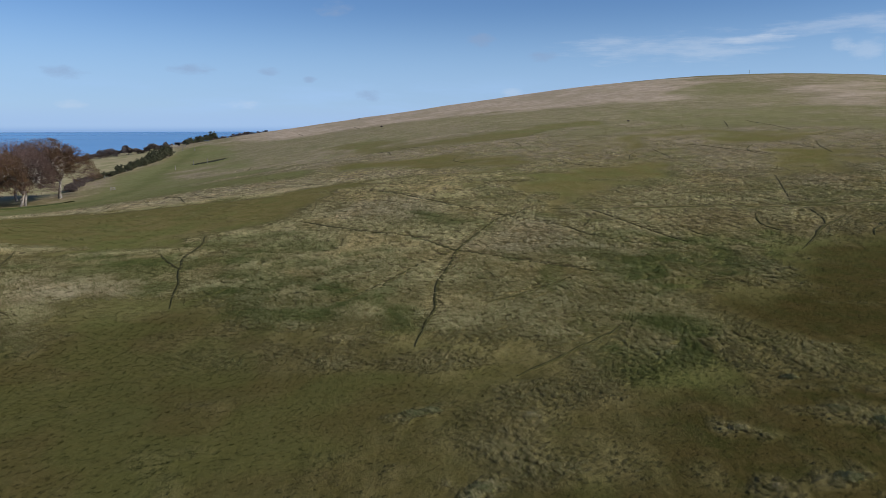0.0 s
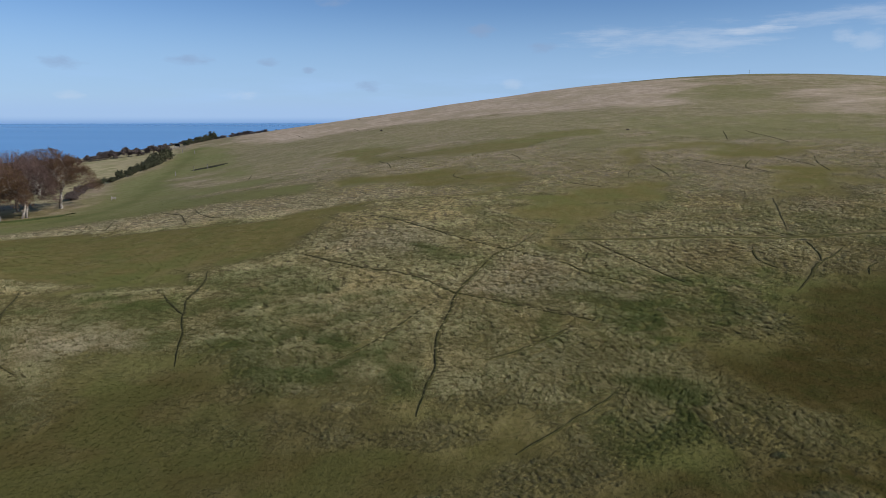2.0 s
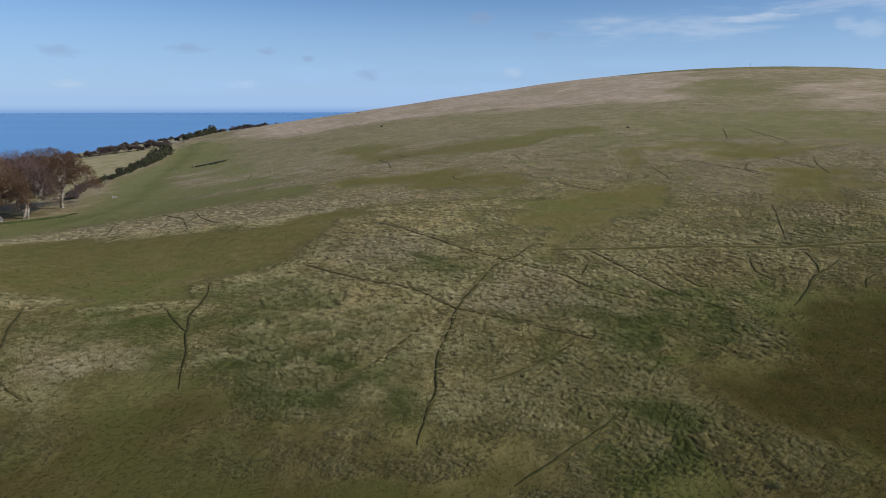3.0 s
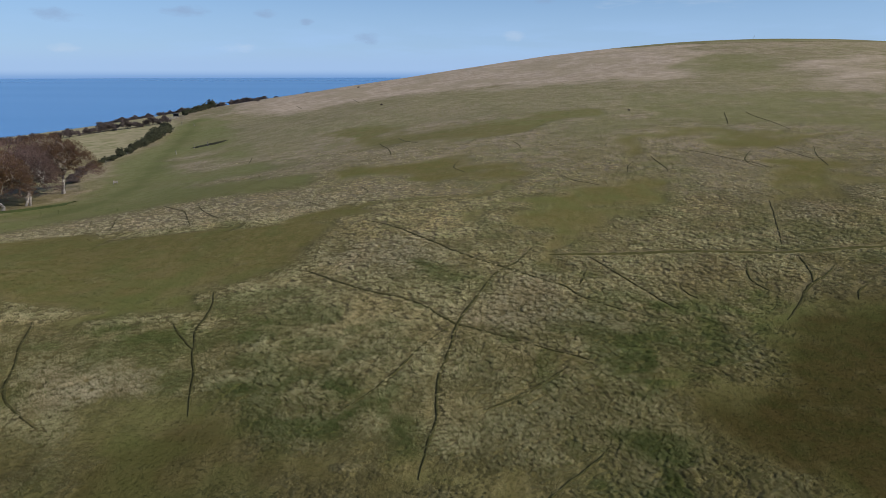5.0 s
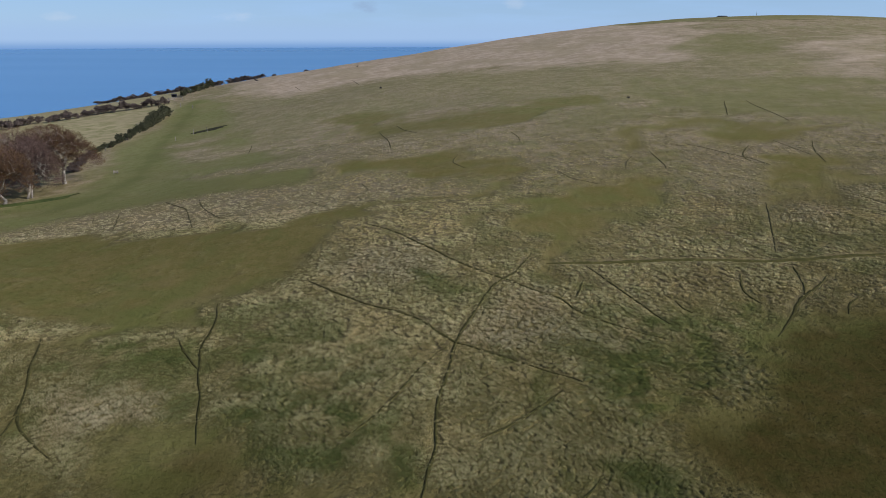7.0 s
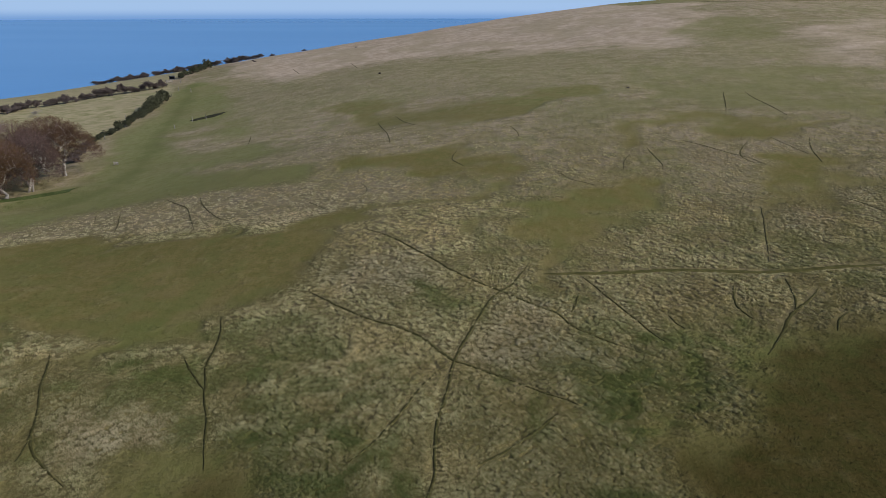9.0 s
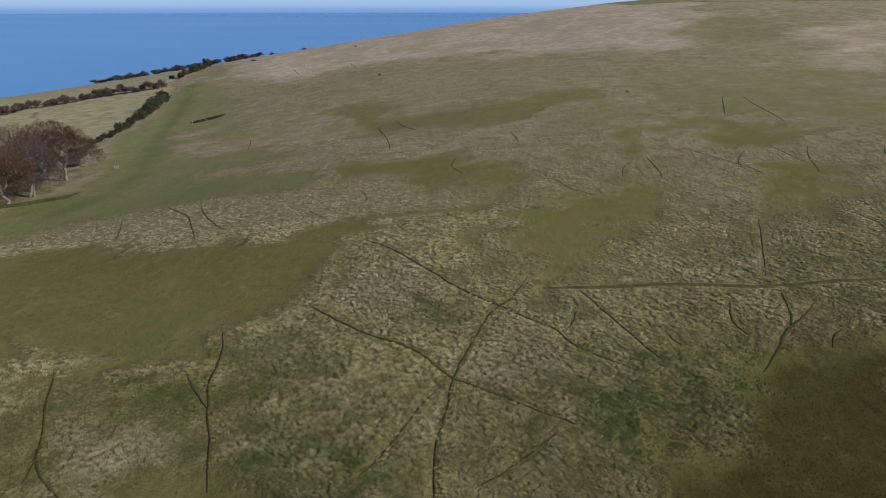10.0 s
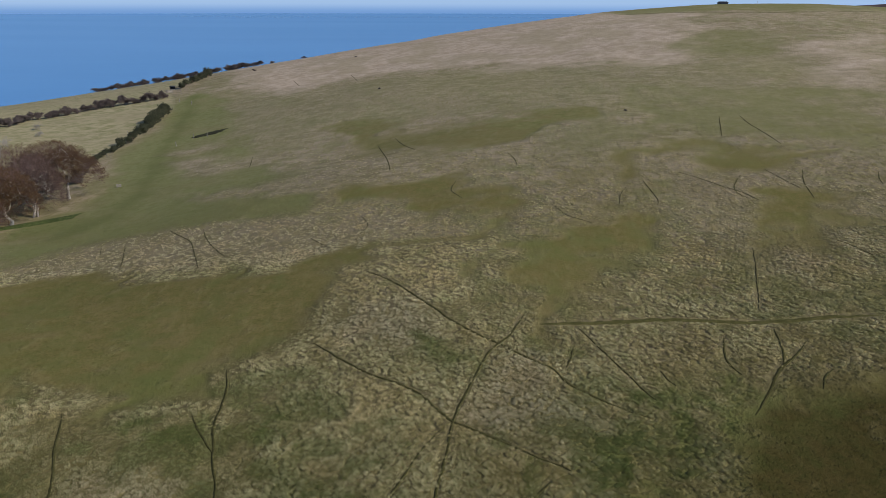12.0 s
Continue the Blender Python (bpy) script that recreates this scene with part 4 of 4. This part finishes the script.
def along(points, count, seed, high, wide, wander=0.8):
    """Spots along a hedge line; high and wide: at its start and its end."""
    rnd = random.Random(seed)
    line = bends(points, 0.5)
    spots = []
    for k in range(count):
        s = (k + 0.5) / count
        p = line[int(s * (len(line) - 1))]
        spots.append((p.x + rnd.uniform(-1, 1) * wander, p.y + rnd.uniform(-1, 1) * wander, (high[0] + (high[1] - high[0]) * s) * rnd.uniform(0.6, 1.2), (wide[0] + (wide[1] - wide[0]) * s) * rnd.uniform(0.7, 1.25)))
    return spots


set_out("evergreen", along([(-101, 198), (-100, 210), (-99.5, 226), (-100.5, 242)], 36, 101, (1.9, 3.2), (2.8, 3.8))
        + along([(-100.5, 238), (-101.5, 248), (-103.5, 260)], 14, 102, (4.2, 5.6), (4.6, 6.0))
        + along([(-118, 318), (-117, 338), (-117, 359)], 14, 103, (3.0, 4.0), (4.0, 5.0)), 200)
set_out("thorn", along([(-205, 250), (-162, 256), (-160, 262), (-159, 269), (-151, 272), (-146, 277), (-142, 284), (-134, 287), (-124, 290), (-118, 293), (-116, 298)], 46, 104, (3.6, 4.4), (4.6, 5.4), 1.2)
        + along([(-95, 174), (-97, 184), (-99, 194)], 8, 106, (2.4, 2.8), (3.6, 3.8)), 210)
set_out("thorn", along([(-187, 379), (-175, 380), (-161, 384), (-147, 386), (-135, 388), (-124, 391), (-112, 393), (-101, 396)], 40, 105, (2.4, 3.6), (6.0, 6.5), 1.5)
        + [(-93.3, 397, 1.8, 4.0), (-77, 402, 1.2, 4.0), (-91.5, 347, 1.2, 2.6), (-41, 347, 0.6, 1.8), (-21.5, 245.6, 0.7, 1.1), (49, 185.3, 0.4, 1.2)], 220)
set_out("bare", [(-144, 248, 3.0, 4.0), (-137.5, 236, 2.4, 3.5), (-132, 205, 5.0, 5.0), (-140, 221, 4.0, 5.0), (-149, 213, 4.0, 5.0)], 230)


# ---- fence posts, stump, hut, bank ----
def box_bm(sx, sy, sz, bevel, seed=0, jitter=0.0):
    bm = bmesh.new()
    bmesh.ops.create_cube(bm, size=1)
    for v in bm.verts:
        v.co = Vector((v.co.x * sx, v.co.y * sy, (v.co.z + 0.5) * sz))
    bmesh.ops.bevel(bm, geom=bm.edges[:], offset=bevel, segments=2, affect="EDGES")
    rnd = random.Random(seed)
    for v in bm.verts:
        v.co += Vector((rnd.uniform(-1, 1), rnd.uniform(-1, 1), rnd.uniform(-1, 1))) * jitter
    return bm


def bm_mesh(name, bm, mat):
    me = bpy.data.meshes.new(name)
    bm.to_mesh(me)
    bm.free()
    me.materials.append(mat)
    return me


def fence_post(x, y, high, tilt):
    bm = bmesh.new()
    bmesh.ops.create_cone(bm, cap_ends=True, segments=10, radius1=0.11, radius2=0.085, depth=high + 0.4)
    bmesh.ops.translate(bm, verts=bm.verts, vec=(0, 0, (high - 0.4) / 2))
    for v in bm.verts:
        if v.co.z > 0:
            v.co.z += 0.06 * v.co.x / 0.1
    ob = tagged(new("fence_post", bm_mesh("fence_post", bm, TIMBER)), "weathered pale round fence post set in the turf", "post", "fence posts")
    p = on_land(x, y)
    ob.matrix_basis = pose(p.x, p.y, p.z, tilt, -tilt * 0.6, 0)


for x, y, high, tilt in ((-79.9, 207.1, 1.3, 3), (-76.8, 213.8, 1.5, -4), (-72.6, 214.2, 1.5, 2), (-111.5, 301.8, 1.6, 1), (-104.8, 280.6, 1.4, -3), (-97.2, 272.9, 1.3, 3), (164.4, 381.3, 2.0, 0)):
    fence_post(x, y, high, tilt)


def feeder():
    """The pale timber crate by the green way."""
    root = thing("timber_crate", "broken weathered timber crate standing on short turf", "crate")
    for k, (x, y) in enumerate(((-0.55, -0.4), (0.55, -0.4), (-0.55, 0.4), (0.55, 0.4))):
        part("post", bm_mesh("post", box_bm(0.14, 0.14, 1.25 - 0.12 * k, 0.02, k, 0.008), TIMBER), root).location = (x, y, -0.1)
    for k, (y, z) in enumerate(((-0.48, 0.3), (-0.48, 0.75), (0.48, 0.3), (0.48, 0.7))):
        ob = part("rail", bm_mesh("rail", box_bm(1.4, 0.05, 0.16, 0.015, 9 + k, 0.006), TIMBER), root)
        ob.location, ob.rotation_euler = (0, y, z), (0, radians((3, -5, 8, 0)[k]), 0)
    p = on_land(-80.1, 167.3)
    root.matrix_basis = pose(p.x, p.y, p.z, 2, 4, 25) @ Matrix.Diagonal((0.8, 0.8, 0.8, 1))


feeder()


def hut(x, y):
    root = thing("stone_hut", "low dark stone hut with slate roof on the hilltop", "hut")
    part("wall", bm_mesh("wall", box_bm(6.0, 3.4, 1.7, 0.06, 3, 0.02), STONE), root).location = (0, 0, -0.3)
    bm = bmesh.new()
    ends = [[bm.verts.new((sx * 3.25, y_, z_)) for y_, z_ in ((-1.95, 1.38), (-1.95, 1.48), (0, 2.15), (1.95, 1.48), (1.95, 1.38), (0, 2.02))] for sx in (-1.0, 1.0)]
    for k in range(6):
        bm.faces.new((ends[0][k], ends[0][(k + 1) % 6], ends[1][(k + 1) % 6], ends[1][k]))
    for e in ends:
        bm.faces.new((e[0], e[1], e[2], e[5]))
        bm.faces.new((e[5], e[2], e[3], e[4]))
    for e in ends:
        for k in (2, 5):
            e[k].co.x *= 0.72
    bmesh.ops.recalc_face_normals(bm, faces=bm.faces)
    part("roof", bm_mesh("roof", bm, SLATE), root, "dark slate roof")
    p = on_land(x, y)
    root.matrix_basis = pose(p.x, p.y, p.z, 0, 0, -18)


hut(171.0, 445.0)


def ridge_of(name, points, high, half, mat, label, category, seed):
    """A long low bank over the land."""
    verts, faces = [], []
    for k, p in enumerate(bends(points, 1.5)):
        q = Vector((0.1, 1.0))
        up = high * (0.7 + 0.6 * noise.noise((p.x * 0.2, seed, 0)))
        for s, dz in ((-1.0, -0.1), (-0.5, 0.75), (0.0, 1.0), (0.5, 0.8), (1.0, -0.1)):
            c = p + q * half * s
            verts.append((c.x, c.y, float(height(c.x, c.y)) + dz * up))
        if k:
            o = 5 * k
            faces += [(o - 5 + i, o - 4 + i, o + 1 + i, o + i) for i in range(4)]
    tagged(new(name, mesh_from(name, verts, faces, mat, True)), label, category, kind="structure")


BANK = plain("rank bank grass", (0.120, 0.112, 0.048), (0.21, 0.185, 0.09), 0.8, depth=0.1)
ridge_of("bank", [(95, 375), (117, 361), (139.7, 347.4), (162.7, 339.2), (210, 345), (260, 352)], 0.14, 1.0, BANK, "low dark turf bank along the brow of the hill", "bank", 4)


def shaded_hollow(x, y, long, wide, turn):
    """A dark sheet with an uneven rim, its colour standing in for a bank's shadow."""
    verts, faces = [on_land(x, y, 0.16)], []
    n, rings = 40, 5
    for r in range(1, rings + 1):
        for k in range(n):
            a = 2 * math.pi * k / n
            f = r / rings * (1 + 0.40 * noise.noise((2 * math.cos(a), 2 * math.sin(a), 2.0)) + 0.35 * noise.noise((6 * math.cos(a), 6 * math.sin(a), 7.0)))
            u, v = long * f * math.cos(a), wide * f * math.sin(a) * (1 + 0.4 * math.cos(a))
            verts.append(on_land(x + u * math.cos(turn) - v * math.sin(turn), y + u * math.sin(turn) + v * math.cos(turn), 0.16 if r < rings else -0.05))
    for k in range(n):
        faces.append((0, 1 + k, 1 + (k + 1) % n))
        for r in range(rings - 1):
            o = 1 + r * n
            faces.append((o + k, o + n + k, o + n + (k + 1) % n, o + (k + 1) % n))
    tagged(new("shade_patch", mesh_from("shade_patch", verts, faces, HOLLOW_SHADE, True)), "dark sheet laid as the shadow of a hollow in the green bank", "bare earth", kind="structure")


NETTLE = plain("rank green growth", (0.062, 0.086, 0.027), (0.120, 0.146, 0.052), 1.6, depth=0.25)
ridge_of("verge", [(-93, 136.5), (-89, 140), (-84, 142.5), (-79, 145)], 0.30, 2.6, NETTLE, "rank bright green grass and nettles along the foot of the trees", "verge", 9)
# dark colour stands for the shadow of the steep bank at the hollow
HOLLOW_SHADE = plain("hollow shade", (0.026, 0.027, 0.015), (0.062, 0.060, 0.034), 1.5, depth=0.08)
shaded_hollow(-73.3, 217.6, 5.4, 2.0, radians(30))


def distant_moor():
    """A far dark ridge beyond the brow."""
    verts, faces = [], []
    for k in range(60):
        a = radians(27 + 0.6 * k)
        top = 30 + 14 * min(1.0, k / 8) + 3 * noise.noise((k * 0.21, 0, 0))
        for r, z in ((1350, -30), (1450, 0.6 * top), (1520, top), (1620, 0.7 * top), (1800, -30)):
            verts.append((r * math.sin(a), r * math.cos(a), z))
        if k:
            o = 5 * k
            faces += [(o - 5 + i, o - 4 + i, o + 1 + i, o + i) for i in range(4)]
    tagged(new("backdrop", mesh_from("backdrop", verts, faces, HEATH, True)), "distant dark heather moor beyond the brow", "hill", kind="structure")


distant_moor()


RUSHES = [(-1.3, 26.9, 0.60, 0.26), (-0.6, 27.2, 0.50, 0.28), (16.6, 31.6, 0.5, 0.24), (17.0, 28.2, 0.6, 0.26), (18.3, 27.2, 0.6, 0.28), (14.4, 22.8, 0.6, 0.26), (1.2, 21.3, 0.5, 0.24)]
TUSSOCKS = [(3.6, 27.1, 0.45, 0.22), (11.9, 26.2, 0.45, 0.22), (11.4, 21.9, 0.45, 0.22)]


# ---- rush clumps and big tussocks in the dark turf ----


def clump(name, x, y, wide, high, stems, green, label, category, group, seed):
    """One plant of many arching blades."""
    g = np.random.default_rng(seed)
    a, r = g.uniform(0, 2 * math.pi, stems), wide * np.minimum(np.abs(g.normal(0, 0.36, stems)), 0.60)
    bx, by = r * np.cos(a) * 1.2, r * np.sin(a) * 0.85
    h = 0.7 * high * g.uniform(0.4, 1.1, stems) * (1.1 - 0.5 * r / wide)
    lean = g.uniform(-0.9, 0.3, stems)
    dx, dy = 1.2 * h * np.cos(lean) + 0.35 * bx, 1.2 * h * np.sin(lean) + 0.35 * by
    w = g.uniform(0.012, 0.03, stems)
    z0 = height(x + bx, y + by) - float(height(x, y))
    px, py = -np.sin(lean) * w, np.cos(lean) * w
    base = np.stack([bx, by, z0 - 0.05], 1)
    left, right = np.stack([bx + 0.4 * dx + px, by + 0.4 * dy + py, z0 + 0.8 * h], 1), np.stack([bx + 0.4 * dx - px, by + 0.4 * dy - py, z0 + 0.8 * h], 1)
    tip = np.stack([bx + dx, by + dy, z0 + h * 0.45], 1)
    verts = np.stack([base, left, right, tip], 1).reshape(-1, 3)
    k = np.arange(stems) * 4
    me = quads_mesh(name, verts, np.concatenate([np.stack([k, k + 2, k + 1], 1), np.stack([k + 1, k + 2, k + 3], 1)]), TUFT)
    carry(me, dry=np.zeros(4 * stems), lawn=np.zeros(4 * stems), dark_turf=np.zeros(4 * stems), lush=np.full(4 * stems, green), tint=np.repeat(g.uniform(0.15, 0.60, stems), 4))
    ob = tagged(new(name, me), label, category, group)
    ob.location = on_land(x, y)


for n, (x, y, wide, high) in enumerate(RUSHES):
    clump("rush_clump", x, y, wide, high, int(620 * wide), 0.6, "dark blue-green rush clump in dark brown turf", "rush", "rush clumps", 300 + n)
for n, (x, y, wide, high) in enumerate(TUSSOCKS):
    clump("tussock", x, y, wide, high, int(620 * wide), 0.0, "bleached straw tussock standing alone in grazed turf", "tussock", "single tussocks", 400 + n)


# ---- field gate and hedge fence ----
def field_gate(x, y, turn):
    root = thing("field_gate", "weathered pale five-bar wooden gate at the hedge end", "gate")
    for sx in (-1.65, 1.65):
        part("post", bm_mesh("post", box_bm(0.20, 0.20, 1.6, 0.03, 5, 0.01), TIMBER), root).location = (sx, 0, -0.3)
    for k in range(5):
        part("bar", bm_mesh("bar", box_bm(3.1, 0.05, 0.10, 0.012, k, 0.004), TIMBER), root).location = (0, 0, 0.15 + 0.24 * k)
    for sx in (-1.45, 1.45):
        part("stile", bm_mesh("stile", box_bm(0.10, 0.07, 1.15, 0.012, 7, 0.004), TIMBER), root).location = (sx, -0.06, 0.1)
    brace = part("brace", bm_mesh("brace", box_bm(2.9, 0.04, 0.09, 0.012, 8, 0.004), TIMBER), root)
    brace.location, brace.rotation_euler = (0, 0.05, 0.62), (0, radians(-18), 0)
    p = on_land(x, y)
    root.matrix_basis = pose(p.x, p.y, p.z, 0, 0, turn)


def field_shelter(x, y, turn):
    root = thing("field_shelter", "small dark tarred field shelter with a pale lower board", "shelter")
    for sx in (-1.05, 1.05):
        part("side_wall", bm_mesh("side_wall", box_bm(0.08, 1.5, 1.75, 0.015, 2, 0.006), SLATE), root).location = (sx, 0, -0.1)
    part("back_wall", bm_mesh("back_wall", box_bm(2.02, 0.08, 1.75, 0.015, 3, 0.006), SLATE), root).location = (0, 0.71, -0.1)
    part("kickboard", bm_mesh("kickboard", box_bm(2.0, 0.06, 0.55, 0.012, 4, 0.006), TIMBER), root, "pale weathered lower board").location = (0, -0.70, -0.05)
    lid = part("roof", bm_mesh("roof", box_bm(2.5, 1.9, 0.09, 0.02, 5, 0.006), SLATE), root)
    lid.location, lid.rotation_euler = (0, 0, 1.66), (radians(6), 0, 0)
    p = on_land(x, y)
    root.matrix_basis = pose(p.x, p.y, p.z, 0, 0, turn)


field_shelter(-120.5, 316.5, 12)
field_gate(-118.5, 307.5, 60)
for n, (x, y) in enumerate(((-98.8, 202), (-101.6, 212), (-103.6, 222), (-105.4, 232), (-106.6, 243), (-107.6, 254), (-108.4, 265), (-109.4, 276))):
    fence_post(x, y, 1.1 + 0.1 * (n % 3), (2, -4, 5, -2)[n % 4])
